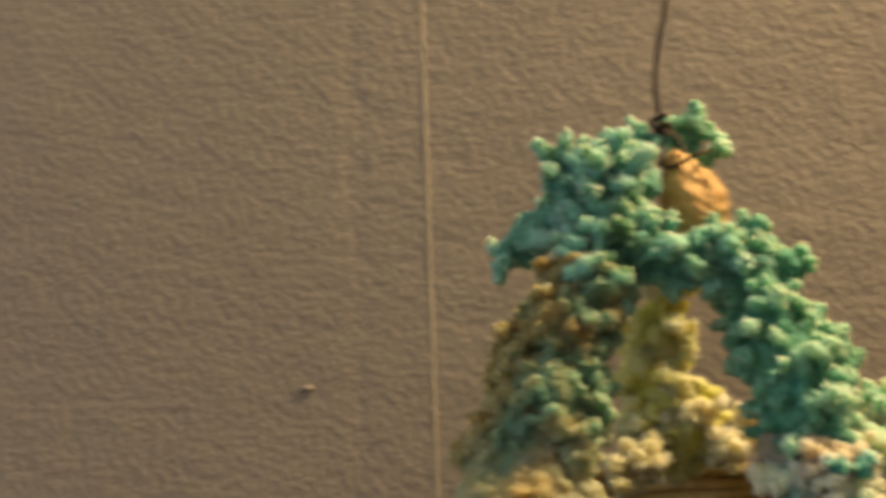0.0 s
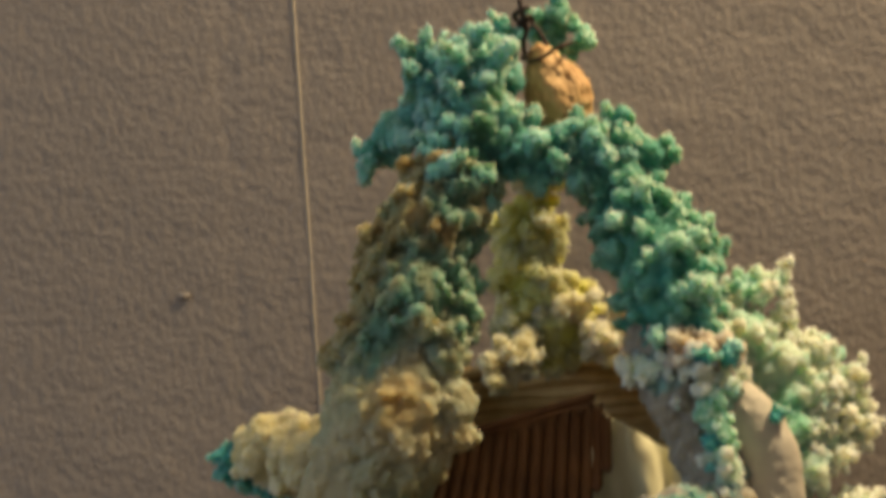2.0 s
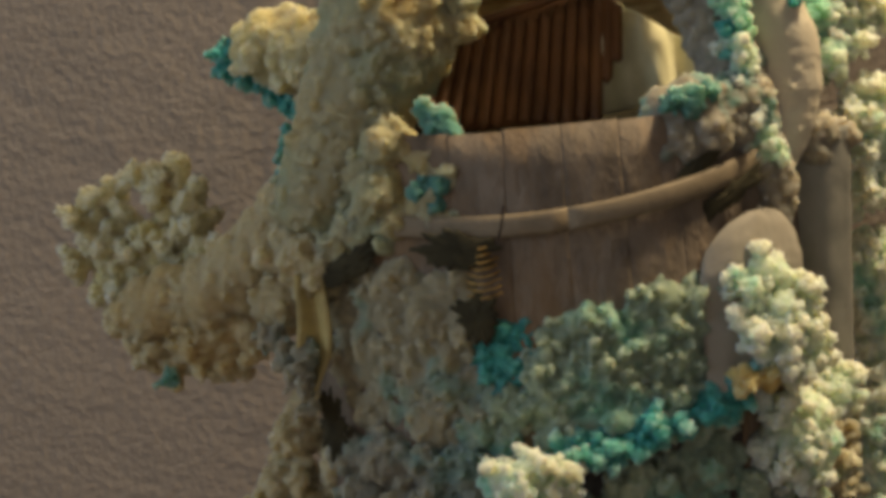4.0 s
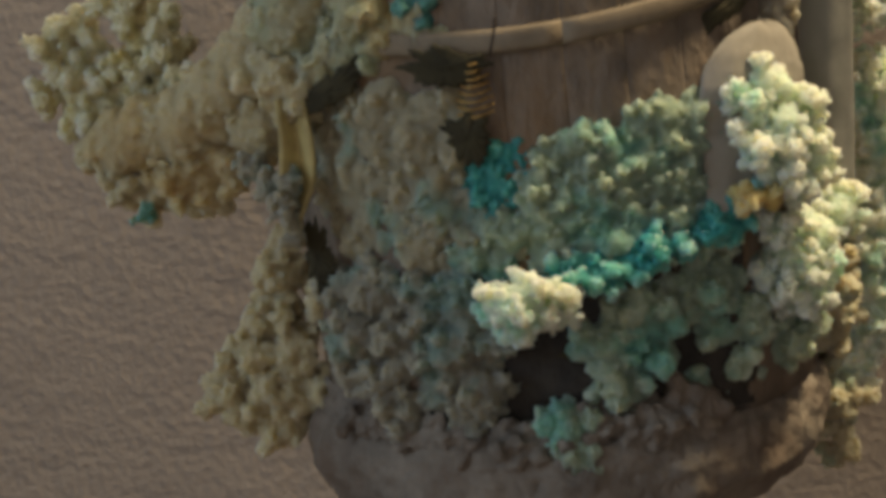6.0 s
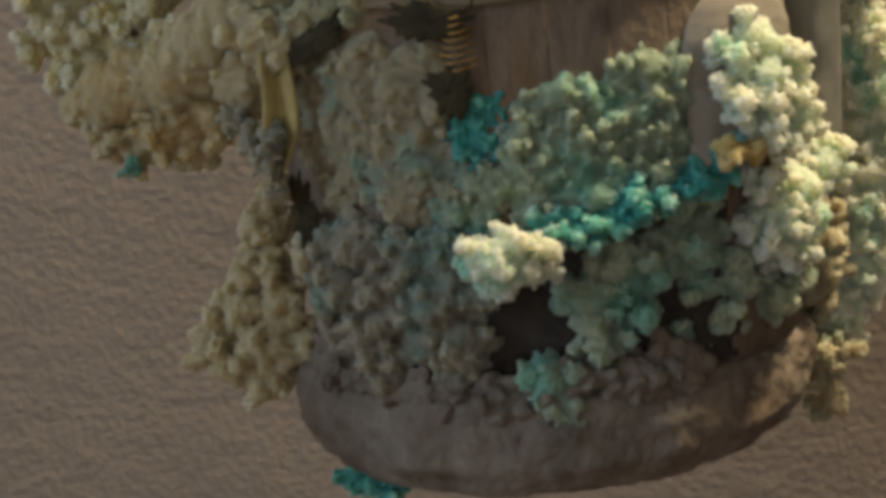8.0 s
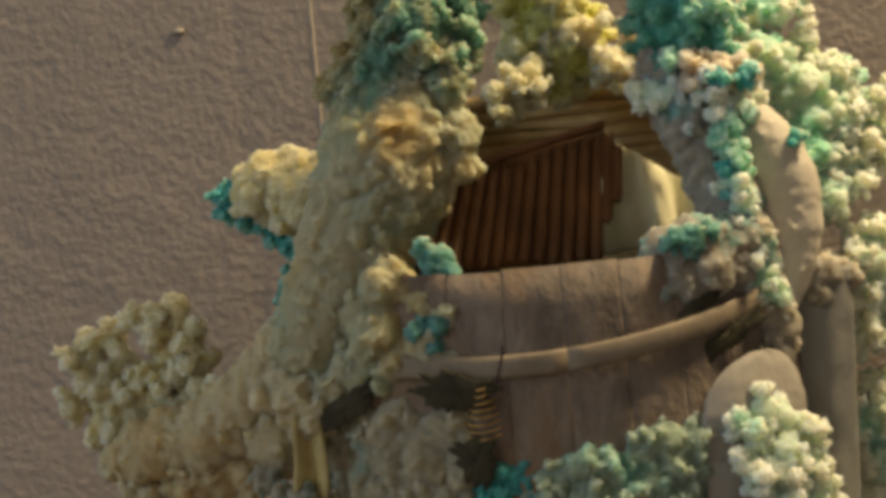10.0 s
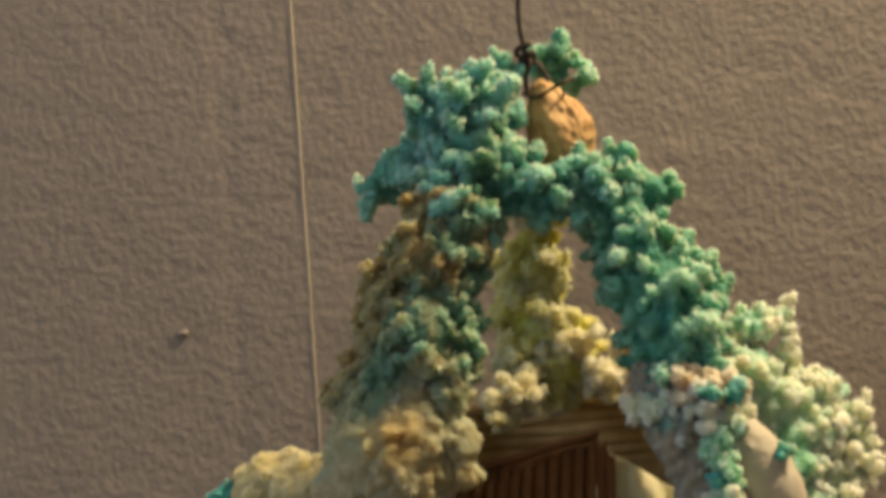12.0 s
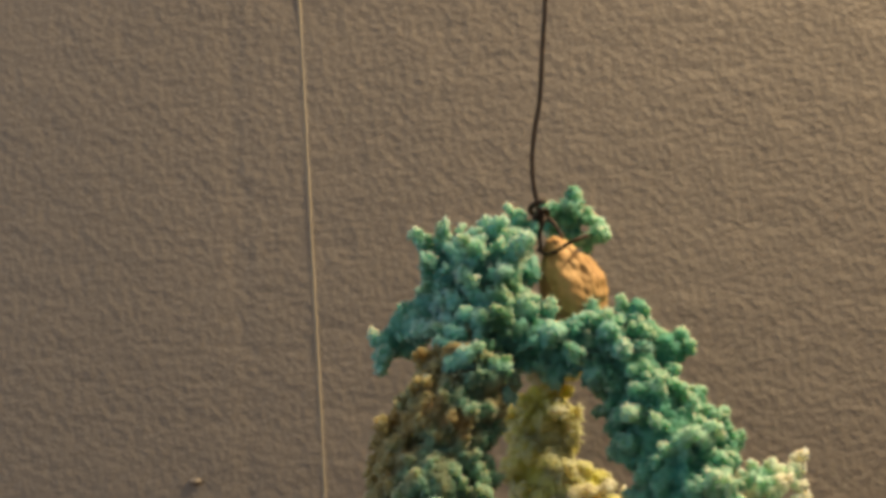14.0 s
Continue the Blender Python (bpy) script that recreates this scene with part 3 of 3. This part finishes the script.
crust("crystal_growth", basket, crust_teal, tube([(18, -156, 86, 8), (32, -157, 80, 8), (48, -156, 76, 7), (60, -154, 76, 8)]), 7, 3.4, 0.72, 0.95, 26, 0.4, 1, sink=0.55, voxel=0.44)
crust("crusted_arm", basket, crust_green, tube([(62, -152, 76, 8), (66, -152, 62, 10), (71, -154, 46, 11), (77, -156, 28, 12), (80, -160, 14, 11)]), 8, 3.3, 0.72, 1.0, 26, 0.45, 2, sink=0.5, voxel=0.44)
crust("crystal_growth", basket, crust_green, [(71, -148, 82, 5.5), (77, -148, 74, 6.5), (81, -146, 72, 3.6), (88, -144, 51, 5), (93, -143, 39, 6), (98, -140, 39, 4), (92, -150, 28, 6)], 9, 3.1, 0.72, 1.1, 26, 0.5, 2, sink=0.55, voxel=0.44)
crust("crusted_arm", basket, crust_lilac, tube([(73, -160, 10, 9), (78, -168, -3, 11.5), (81, -171, -17, 11), (86, -175, -32, 9.5), (90, -178, -46, 9), (92, -181, -62, 8.5), (95, -181, -74, 7.5), (96, -180, -84, 4.5)], 0.25), 10, 2.6, 0.85, 1.0, 2, 0.0, 1, sink=-0.5, voxel=0.7, smooth=2, fuzz=0.6, label="lilac-grey waxy crust with faint teal flecks")
crust("crusted_arm", basket, crust_yellow, tube([(46, -116, 92, 3.5), (42, -104, 74, 4.5), (37, -97, 60, 7), (37, -92, 42, 11), (44, -90, 22, 15)]), 11, 4.0, 0.72, 1.0, 26, 0.2, 1, sink=0.3, voxel=0.44)
crust("crystal_growth", basket, crust_cream, [(24, -106, 9, 5), (30, -108, 12, 6), (20, -108, 3, 4), (48, -104, 26, 5), (62, -104, 14, 6), (66, -104, 20, 4)], 12, 3.0, 0.72, 1.0, 26, 0.35, 1, sink=0.5, voxel=0.44)

# white and pale green growth outside the right arm
crust("crystal_growth", basket, crust_white, [(113, -112, 28, 5), (123, -112, 29, 2.5), (126, -111, 11, 5), (135, -110, 1, 6), (143, -108, 3, 3), (150, -104, -8, 5), (147, -105, -24, 6), (140, -108, -15, 7), (107, -114, 19, 6.5), (119, -114, 12, 5), (136, -112, -31, 7), (131, -113, -23, 8), (150, -104, -16, 4)], 13, 2.8, 0.72, 1.0, 26, 0.50, 2, sink=0.5, voxel=0.44)
crust("crystal_growth", basket, crust_mint, [(108, -124, 8, 9), (117, -120, -6, 11), (118, -122, -22, 11), (126, -120, -12, 9), (126, -120, -38, 9)], 55, 3.2, 0.85, 1.0, 7, 0.15, 1, sink=0.2, voxel=0.7)
crust("crystal_growth", basket, crust_white, [(140, -120, -66, 11), (146, -118, -58, 8), (138, -122, -84, 9), (150, -116, -76, 8)], 14, 2.5, 0.7, 1.0, 26, 0.3, 1, sink=0.5, voxel=0.44)
crust("crystal_growth", basket, crust_white, tube([(140, -120, -112, 10), (142, -120, -135, 11), (138, -120, -160, 12), (134, -122, -184, 11), (126, -124, -205, 8)]), 15, 2.5, 0.7, 1.0, 26, 0.3, 1, sink=0.5, voxel=0.44)
crust("crystal_growth", basket, crust_white, [(71, -176, -1, 4.5), (75, -178, -7, 4), (82, -180, 2, 5), (91, -178, -2, 5.5), (85, -180, -7, 4.5), (66, -172, 2, 4)], 16, 2.8, 0.72, 1.0, 26, 0.35, 1, sink=0.5, voxel=0.44)
crust("crystal_growth", basket, crust_blush, [(86, -179, 5, 5), (79, -177, 8, 5), (92, -176, 4, 5)], 73, 2.8, 0.85, 1.0, 7, 0.2, 1, sink=0.3, voxel=0.55)
crust("crystal_growth", basket, crust_mint, tube([(86, -185, -10, 1.6), (87, -187, -22, 2.4), (87, -188, -36, 2.8), (90, -189, -50, 3), (95, -188, -63, 3.4)]), 17, 2.0, 0.7, 1.0, 20, 0.35, 1, sink=0.4, voxel=0.44)

# smooth roll beside the arm, pouch, flat strap
crust("plaster_roll", basket, roll_plaster, tube([(93, -168, -6, 5), (97, -169, -12, 8.5), (101, -170, -20, 10.5), (104.5, -171, -30, 11.2), (105, -171, -42, 11), (104, -171, -53, 9.6), (101, -172, -63, 7.5)], 0.1), 53, 3.0, 0.85, 0.3, 1, 0.0, 1, sink=-0.97, core_rough=0.012, smooth=12, fuzz=0.2, label="smooth cream plaster-coated roll")


def pouch():
    """A flat pouch with a rounded top lying against the tub."""
    def surf(u, v):
        w = math.sqrt(max(0.02, 1 - max(0.0, (v - 0.6) / 0.4) ** 2.3))
        k = 2 * u - 1
        dome = (1 - abs(k) ** 3) * w
        lump = 0.8 * noise.noise((u * 4, v * 6, 3)) + 0.35 * noise.noise((u * 14, v * 18, 7))
        return ring(88.5 + 5.5 * dome + lump, 41 + 15.8 * k * w, -132 + 54 * v)
    return slab("pouch", basket, pouch_plaster, 40, 60, surf, 3.0, "flat lilac-grey pouch with a rounded top")


pouch()
crust("crystal_growth", basket, crust_white, [(86, -208, -94, 4), (92, -206, -97, 4.5), (80, -209, -99, 3.5), (100, -202, -104, 4.5), (84, -209, -103, 4), (91, -209, -106, 5), (82, -210, -112, 5), (96, -206, -112, 5), (89, -209, -118, 6), (102, -202, -119, 5), (94, -205, -124, 5)], 19, 2.5, 0.7, 1.0, 26, 0.3, 1, sink=0.5, voxel=0.44)
crust("crystal_growth", basket, crust_orange, [(79, -214, -127, 3.8), (86, -212, -127, 3.4)], 20, 2.0, 0.8, 1.0, 3, 0.0, 1, sink=0.0, voxel=0.5)
crust("crystal_growth", basket, crust_lilac, [(109, -166, -60, 6.5), (117, -165, -60, 6.5), (124, -160, -62, 5.5), (113, -168, -66, 4)], 79, 2.6, 0.8, 1.0, 4, 0.0, 1, sink=-0.7, voxel=0.65, fuzz=0.5, label="lilac-grey crust over the strap's end")
slab("flat_strap", basket, strap_plaster, 12, 40, lambda u, v: (107.5 + 16.5 * u - 3.5 * v + 0.7 * noise.noise((v * 6, 0.3 * u, 2)) * u, -163 - 3.5 * math.sin(math.pi * u) + 0.7 * noise.noise((u * 3, v * 9, 5)), -58 - 94 * v), 2.0, "flat pale plastered strap")
crust("crystal_growth", basket, crust_white, [(92, -198, -150, 9), (100, -192, -146, 8), (98, -194, -160, 8), (112, -180, -142, 7), (90, -200, -140, 5)], 21, 2.5, 0.7, 1.0, 26, 0.3, 1, sink=0.5, voxel=0.44)

# left side: finger, flower, low cluster, yellow leaf
crust("crystal_growth", basket, crust_cream, tube([(-46, -106, -20, 14), (-58, -100, -19, 13), (-69, -95, -19, 10.5)], 0.4), 22, 4.0, 0.85, 1.1, 4, 0.05, 1, sink=-0.35, voxel=0.6, fuzz=0.7)
crust("crystal_growth", basket, crust_turquoise, [(-82, -92, -18, 3.5), (-80, -92, -24, 3.2), (-74, -94, -29, 2.5), (-66, -94, -33, 3.6), (-61, -96, -38, 3.2), (-58, -98, -43, 2.6), (-59, -97, -50, 2.2), (-63, -95, -57, 3), (-62, -95, -65, 3), (-59, -97, -70, 2.2)], 23, 2.0, 0.7, 1.0, 14, 0.3, 1, sink=0.3, voxel=0.45)
crust("crystal_growth", basket, crust_cream, [(-95, -134, -63, 6), (-91, -134, -75, 7), (-95, -134, -57, 3), (-103, -134, -59, 3.5), (-109.5, -134, -56, 2.8), (-121, -133, -63, 3.6), (-129, -132, -64, 2.8), (-132, -132, -69, 3.2), (-126, -132, -74, 5), (-122, -133, -83, 6), (-106, -134, -76, 4.5), (-105, -134, -85, 7.5), (-93, -136, -88, 8), (-132, -132, -85, 3.4), (-114, -134, -91, 7.5), (-86, -138, -85, 6), (-124, -133, -94, 4.5), (-114, -132, -80, 5.5), (-99, -133, -70, 5), (-117, -132, -72, 3.5), (-104, -133, -64, 3)], 24, 2.9, 0.72, 1.1, 26, 0.30, 1, sink=0.3, voxel=0.44)
crust("crusted_arm", basket, crust_shoulder, tube([(-50, -168, -66, 10), (-62, -162, -78, 11.5), (-75, -158, -90, 12), (-88, -150, -98, 12.5), (-103, -143, -100, 11.5), (-114, -138, -102, 9)], 0.3), 25, 3.0, 0.85, 1.0, 3, 0.0, 1, sink=-0.55, voxel=0.72, smooth=1, fuzz=0.6)
crust("crystal_growth", basket, crust_shoulder, [(-52, -176, -82, 9), (-50, -178, -89, 7), (-62, -166, -96, 10), (-64, -158, -106, 7), (-77, -150, -104, 10.5), (-91, -144, -108, 11), (-83, -147, -116, 7.5), (-73, -152, -112, 6), (-109, -138, -109, 8.5), (-121, -134, -104, 4.5), (-123, -134, -109, 3.5), (-97, -138, -120, 6), (-113, -136, -118, 4.5), (-105, -138, -121, 4), (-90, -138, -126, 3.4)], 74, 3.0, 0.85, 1.0, 5, 0.12, 1, sink=0.0, voxel=0.68)
crust("crystal_growth", basket, crust_seafoam, [(-104, -150, -124, 1.8)], 26, 1.5, 0.8, 1.2, 3, 0.1, 1)
crust("crystal_growth", basket, crust_ash, [(-66, -176, -108, 4), (-60, -184, -112, 4), (-54, -188, -113, 3.6), (-56, -188, -119, 3.6), (-54, -189, -124, 2.6), (-54.5, -189, -129, 1.6)], 76, 2.0, 0.8, 1.1, 4, 0.1, 1, sink=0.0, label="grey-green crust tapering to a point")
crust("crystal_growth", basket, crust_shoulder, [(-61, -142, -139, 5), (-64, -141, -150, 7.5), (-68, -140, -164, 8.5), (-62, -142, -176, 8.5), (-75, -139, -177, 7.5), (-85, -137, -187, 6.5), (-72, -140, -191, 8.5), (-58, -143, -191, 7), (-96, -135, -195, 3.2), (-83, -138, -199, 5), (-68, -140, -203, 7), (-52, -148, -160, 6)], 27, 3.0, 0.85, 1.1, 7, 0.15, 1, sink=0.0, voxel=0.65)
slab("yellow_leaf", basket, leaf_yellow, 10, 20, lambda u, v: (-50.5 - 3.8 * v ** 3 + 0.8 * math.sin(5 * v) + (8.5 + 3 * math.sin(2.6 * v)) * min(1.0, (1.02 - v) * 2.6) * (u - 0.5), -184.5 - 2.6 * math.cos(6.3 * u) - 3 * v * (1 - v) + 0.8 * math.sin(9 * v + 3 * u), -86 - 46 * v + 2 * (u - 0.5)), 1.0, "dry bronze-yellow strip of leaf with a pointed end")

# front crusts on the tub
crust("crystal_growth", basket, crust_grey, patch(-60, -22, -132, -86, 4.6, 80, 7, lambda a, z: z < -86 - 0.010 * (a + 36) ** 2 and z > -136 - 0.3 * (a + 40)), 28, 2.7, 0.85, 0.8, 6, 0.03, 1, sink=-0.5, voxel=0.66, fuzz=0.6)
crust("crystal_growth", basket, crust_grey, [(-8, -204, -124, 8), (0, -206, -130, 7), (-2, -206, -119, 5), (10, -208, -136, 6), (-14, -201, -132, 8)], 77, 2.7, 0.85, 1.0, 6, 0.05, 1, sink=-0.3, voxel=0.65, fuzz=0.6)
crust("crystal_growth", basket, crust_ash, [(-40, -181, -147, 8), (-28, -189, -146, 10), (-14, -198, -148, 10), (-2, -203, -147, 9), (-36, -184, -162, 9), (-22, -193, -162, 10), (-8, -200, -163, 10), (3, -204, -160, 8), (-30, -188, -177, 8), (-15, -197, -178, 9), (-2, -202, -176, 8), (-40, -181, -176, 7), (-24, -192, -189, 6), (-9, -199, -188, 6)], 29, 3.2, 0.85, 1.1, 9, 0.08, 1, sink=-0.05, voxel=0.62)
crust("crystal_growth", basket, crust_pale, patch(-7, 33, -138, -96, 4.2, 83, 5.2, lambda a, z: z < -106 + 0.26 * (a + 7)) + [ring(83, 12, -100) + (4,), ring(83, 18, -98) + (4.5,), ring(83, 25, -98) + (4.5,), ring(82, 32, -104) + (6,), ring(82, 32, -94) + (4.5,), ring(83, 34, -112) + (5,), (0, -205, -134, 8), (9, -206, -136, 8), (5, -210.5, -127, 5.5), (10, -212, -130, 5.5), (14, -212.5, -128, 5), (9, -211.5, -125, 4), (20, -209, -136, 6), (32, -210, -137, 6)], 30, 2.1, 0.8, 0.9, 6, 0.08, 1, sink=-0.45, voxel=0.55, fuzz=0.7)
crust("crystal_growth", basket, crust_turquoise, [(x + 0.06 * (z + 112), -209.5, z, 4.4) for x in (3.5, 8, 12.5, 17, 21.5) for z in (-105, -110, -115, -120)] + [(19, -210, -101, 3.2), (14, -211, -102, 2.5)], 31, 2.0, 0.75, 0.9, 4, 0.0, 1, sink=-0.3, voxel=0.5, label="flat turquoise crust patch")
crust("crystal_growth", basket, crust_turquoise, tube([(22, -219, -143, 3.2), (36, -219, -142, 2.8), (52, -216, -138, 2.8), (66, -211, -135, 3.2), (77, -206, -131, 4)]), 32, 2.3, 0.8, 1.1, 10, 0.3, 1, sink=0.4, voxel=0.52)
crust("crystal_growth", basket, crust_white, [(4, -225, -147, 5), (11, -227, -147, 6.5), (18, -225, -148, 5.5), (9, -225, -152, 4.5), (21, -223, -152, 4)], 33, 2.3, 0.72, 1.1, 26, 0.2, 1, sink=0.4, voxel=0.44)
crust("crystal_growth", basket, crust_pale, [(38, -204, -168, 9), (46, -204, -160, 10), (42, -204, -180, 9), (50, -202, -174, 9)], 34, 4.0, 0.85, 1.1, 9, 0.1, 1, sink=0.3, voxel=0.6)
crust("crystal_growth", basket, crust_pale, [(66, -194, -156, 12), (70, -192, -172, 13), (82, -186, -164, 12), (60, -196, -182, 9), (86, -182, -180, 10), (98, -172, -172, 10)], 35, 4.0, 0.85, 1.1, 8, 0.1, 1, sink=0.3, voxel=0.65)
crust("crystal_growth", basket, crust_pale, [(22, -212, -190, 6.5), (25, -213, -197, 6), (20, -213, -199, 4)], 36, 3.0, 0.85, 1.2, 7, 0.1, 1, voxel=0.55)
crust("crystal_growth", basket, crust_seafoam, [(-9, -197, -39, 3.8), (-5, -198, -42, 3.8), (-1, -200, -46, 3.2), (-7, -198, -46, 3.8)], 37, 2.0, 0.8, 1.0, 8, 0.05, 1, sink=-0.5, voxel=0.5, fuzz=0.7)
crust("crystal_growth", basket, crust_seafoam, [(-11, -201, -63, 4.4), (-8, -203, -67, 4.2), (-6, -204, -61, 3.4), (-12, -200, -68, 3)], 78, 2.0, 0.8, 1.0, 8, 0.05, 1, sink=-0.5, voxel=0.5, fuzz=0.7)
crust("crystal_growth", basket, crust_arm, [(-40, -180, -80, 8), (-34, -184, -72, 8)], 38, 2.8, 0.85, 1.2, 3, 0.0, 1, sink=-0.2, voxel=0.7)
crust("crystal_growth", basket, crust_lilac, [(64, -197, -47, 9), (72, -194, -46, 10), (80, -190, -46, 10), (65, -199, -54, 8), (74, -196, -53, 9), (88, -186, -46, 10), (82, -191, -53, 8), (60, -203, -58, 4.5), (68, -201, -58, 4.5)], 52, 2.0, 0.8, 1.0, 3, 0.0, 1, sink=-0.7, voxel=0.65, smooth=2, fuzz=0.5, core_rough=0.03, label="lilac-grey flake of crust over the tub's edge")
crust("crystal_growth", basket, crust_seafoam, [(66, -205, -41, 3), (71, -204, -42, 3.4), (63, -205, -44, 2.6), (69, -204, -46, 2.8), (76, -201, -41, 2.6)], 39, 1.6, 0.7, 1.0, 6, 0.0, 1, sink=-0.4, voxel=0.45, fuzz=0.6)
crust("crystal_growth", basket, crust_grey, [(120, -128, -238, 4), (112, -150, -172, 8), (116, -140, -186, 9), (122, -134, -176, 8), (116, -136, -214, 8), (122, -130, -224, 6)], 40, 3.8, 0.85, 1.0, 9, 0.2, 1, sink=0.4, voxel=0.6)
crust("crystal_growth", basket, crust_turquoise, [(-49, -160, -234, 3), (-42, -161, -236, 3.5), (-35, -163, -236, 3), (-32, -164, -240, 2)], 41, 2.6, 0.85, 1.1, 8, 0.3, 2, sink=0.4, voxel=0.5)


# base
def base_bowl():
    prof = [(50, -192), (76, -193), (85, -196), (88, -200), (89, -206), (88, -216), (82, -226), (66, -231), (0, -232)]
    bm = bmesh.new()
    n = 96
    rows = []
    for r, z in prof:
        row = []
        for k in range(n):
            a = 2 * math.pi * k / n
            w = noise.noise((math.cos(a) * 2.2, math.sin(a) * 2.2, z * 0.03)) * 4 + noise.noise((math.cos(a) * 9, math.sin(a) * 9, z * 0.1)) * 1.6
            rr = max(r + (w if r > 10 else 0), 0.4)
            row.append(bm.verts.new(Vector((CX - 4 + rr * math.sin(a), CY - rr * math.cos(a), z + 0.5 * w)) * MM))
        rows.append(row)
    for a, b in zip(rows, rows[1:]):
        for k in range(n):
            bm.faces.new((a[k], a[(k + 1) % n], b[(k + 1) % n], b[k]))
    bm.faces.new(rows[0])
    bmesh.ops.recalc_face_normals(bm, faces=bm.faces[:])
    bmesh.ops.subdivide_edges(bm, edges=bm.edges[:], cuts=2, use_grid_fill=True)
    bmesh.ops.subdivide_edges(bm, edges=bm.edges[:], cuts=1, use_grid_fill=True)
    for v in bm.verts:
        d = noise.noise(v.co * 60) * 1.8 + noise.noise(v.co * 150) * 1.3 + noise.noise(v.co * 420) * 0.8
        v.co += Vector((v.co.x - CX * MM, v.co.y - CY * MM, 0)).normalized() * d * MM
    return part("base", bm, stone, basket, "rounded grey stone-like base")


base_bowl()
slab("ledge_shade_sheet", basket, under_ledge_shade, 24, 12, lambda u, v: (-20 + 100 * u + 3 * noise.noise((u * 6, v * 6, 0)), -196 - 6 * math.sin(math.pi * u) + 8 * noise.noise((u * 5, v * 5, 4)), -138 - 56 * v), 2.0, "dark rough sheet painted as the shade under the ledge")

crust("base_growth", basket, stone, tube([ring(80, a, -194 + 3 * math.sin(a * 0.07)) + (6.5,) for a in range(-84, 30, 12)], 0.9), 54, 3.4, 0.85, 1.2, 2, 0.08, 1, sink=0.1, voxel=0.8, label="rough grey growth along the base's rim")

# knob and wires
def knob():
    bm = bmesh.new()
    bmesh.ops.create_icosphere(bm, subdivisions=5, radius=1)
    for v in bm.verts:
        d = v.co.copy()
        f = 1 + 0.05 * math.cos(3 * math.atan2(d.x, -d.y) + 0.9) + 0.14 * noise.noise(d * 2.2) + 0.10 * noise.noise(d * 6) + 0.05 * noise.noise(d * 15) - 0.10 * math.exp(-((math.atan2(d.x, -d.y) - 0.5) / 0.16) ** 2)
        taper = 1.0 - 0.38 * max(d.z, 0)
        p = Vector((d.x * 11.3 * f * taper, d.y * 12 * f * taper, d.z * 19 * (1 + 0.05 * noise.noise(d * 3))))
        p.rotate(Euler((0, radians(-18), 0)))
        v.co = (p + Vector((48, -141, 99.5))) * MM
    return part("knob", bm, cork, basket, "orange-brown lumpy cork-like knob")


knob()
wire_part("binding_wire", [(37 + 0, -142, 113), (41, -150, 110), (48, -153, 113), (54, -148, 116), (52, -136, 117), (42, -130, 115), (37, -142, 113)], 0.7, iron, basket, "dark thin binding wire")
wire_part("binding_wire", [(38, -144, 112), (38, -145, 118), (40, -144, 124), (38, -140, 127), (37, -142, 124), (41, -144, 124), (46, -146, 116)], 0.75, iron, basket, "dark thin binding wire")
for k in range(8):
    lift, wide = -79 - 2.1 * k, 0.75 + 0.05 * k
    wire_part("brass_coil", [ring(86.5 + 2.6 * math.sin(math.pi * i / 6) + random.uniform(-0.2, 0.2), -17.5 + wide * (i - 3) * 1.15 + random.uniform(-0.3, 0.3), lift - 0.9 * math.sin(math.pi * i / 6) + 0.45 * i / 6) for i in range(7)], 0.38, brass, basket, "dull brass wire coil")

hang = tagged(wire_part("hanging_wire", [(39, -141, 122), (38.5, -140, 128), (37.4, -140, 141), (39, -140, 155), (42, -140, 168), (44.5, -140, 187), (47, -140, 206), (50, -140, 240), (52, -140, 320), (52, -140, 1200)], 0.85, iron, None), "thin dark twisted wire holding up the basket", "wire")
wire_part("knot", [(36.5, -143, 124), (40, -144, 127), (41, -139, 125), (37, -137, 127), (36, -141, 129), (40, -143, 130), (39.5, -139, 131)], 1.0, iron, hang)


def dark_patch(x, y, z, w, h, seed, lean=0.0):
    """A ragged dark sheet over the tub's front, standing in for the shade of a crust gap."""
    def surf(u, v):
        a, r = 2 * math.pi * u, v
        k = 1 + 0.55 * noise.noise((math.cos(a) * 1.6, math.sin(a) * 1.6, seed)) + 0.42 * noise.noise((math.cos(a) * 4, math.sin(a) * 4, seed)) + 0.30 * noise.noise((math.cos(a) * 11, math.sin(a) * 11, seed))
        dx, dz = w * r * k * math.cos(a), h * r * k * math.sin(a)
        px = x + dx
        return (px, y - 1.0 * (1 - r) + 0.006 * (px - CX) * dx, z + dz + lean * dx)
    return slab("gap_shade_patch", basket, inner_dark, 110, 5, surf, 0.6, "dark ragged sheet painted as shade in a crust gap")


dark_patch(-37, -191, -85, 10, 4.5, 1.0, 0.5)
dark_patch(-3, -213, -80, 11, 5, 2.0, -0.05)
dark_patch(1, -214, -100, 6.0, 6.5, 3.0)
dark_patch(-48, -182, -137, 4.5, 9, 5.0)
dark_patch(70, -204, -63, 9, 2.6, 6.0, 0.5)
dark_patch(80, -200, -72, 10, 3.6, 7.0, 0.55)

for k, (x, y, z) in enumerate(((92, -184, 2), (83, -186, 4), (84, -187, -30), (107, -180, -17), (86, -189, -22), (82, -188, -42))):
    crust("crystal_dot", basket, crust_turquoise, [(x, y, z, 2.2)], 60 + k, 1.8, 0.8, 1.0, 8, 0.1, 1, voxel=0.5)

wire_part("twig", [(11.5, -219, -67), (10.5, -220, -72), (9, -220, -77)], 0.35, iron, basket, "short dark twig")
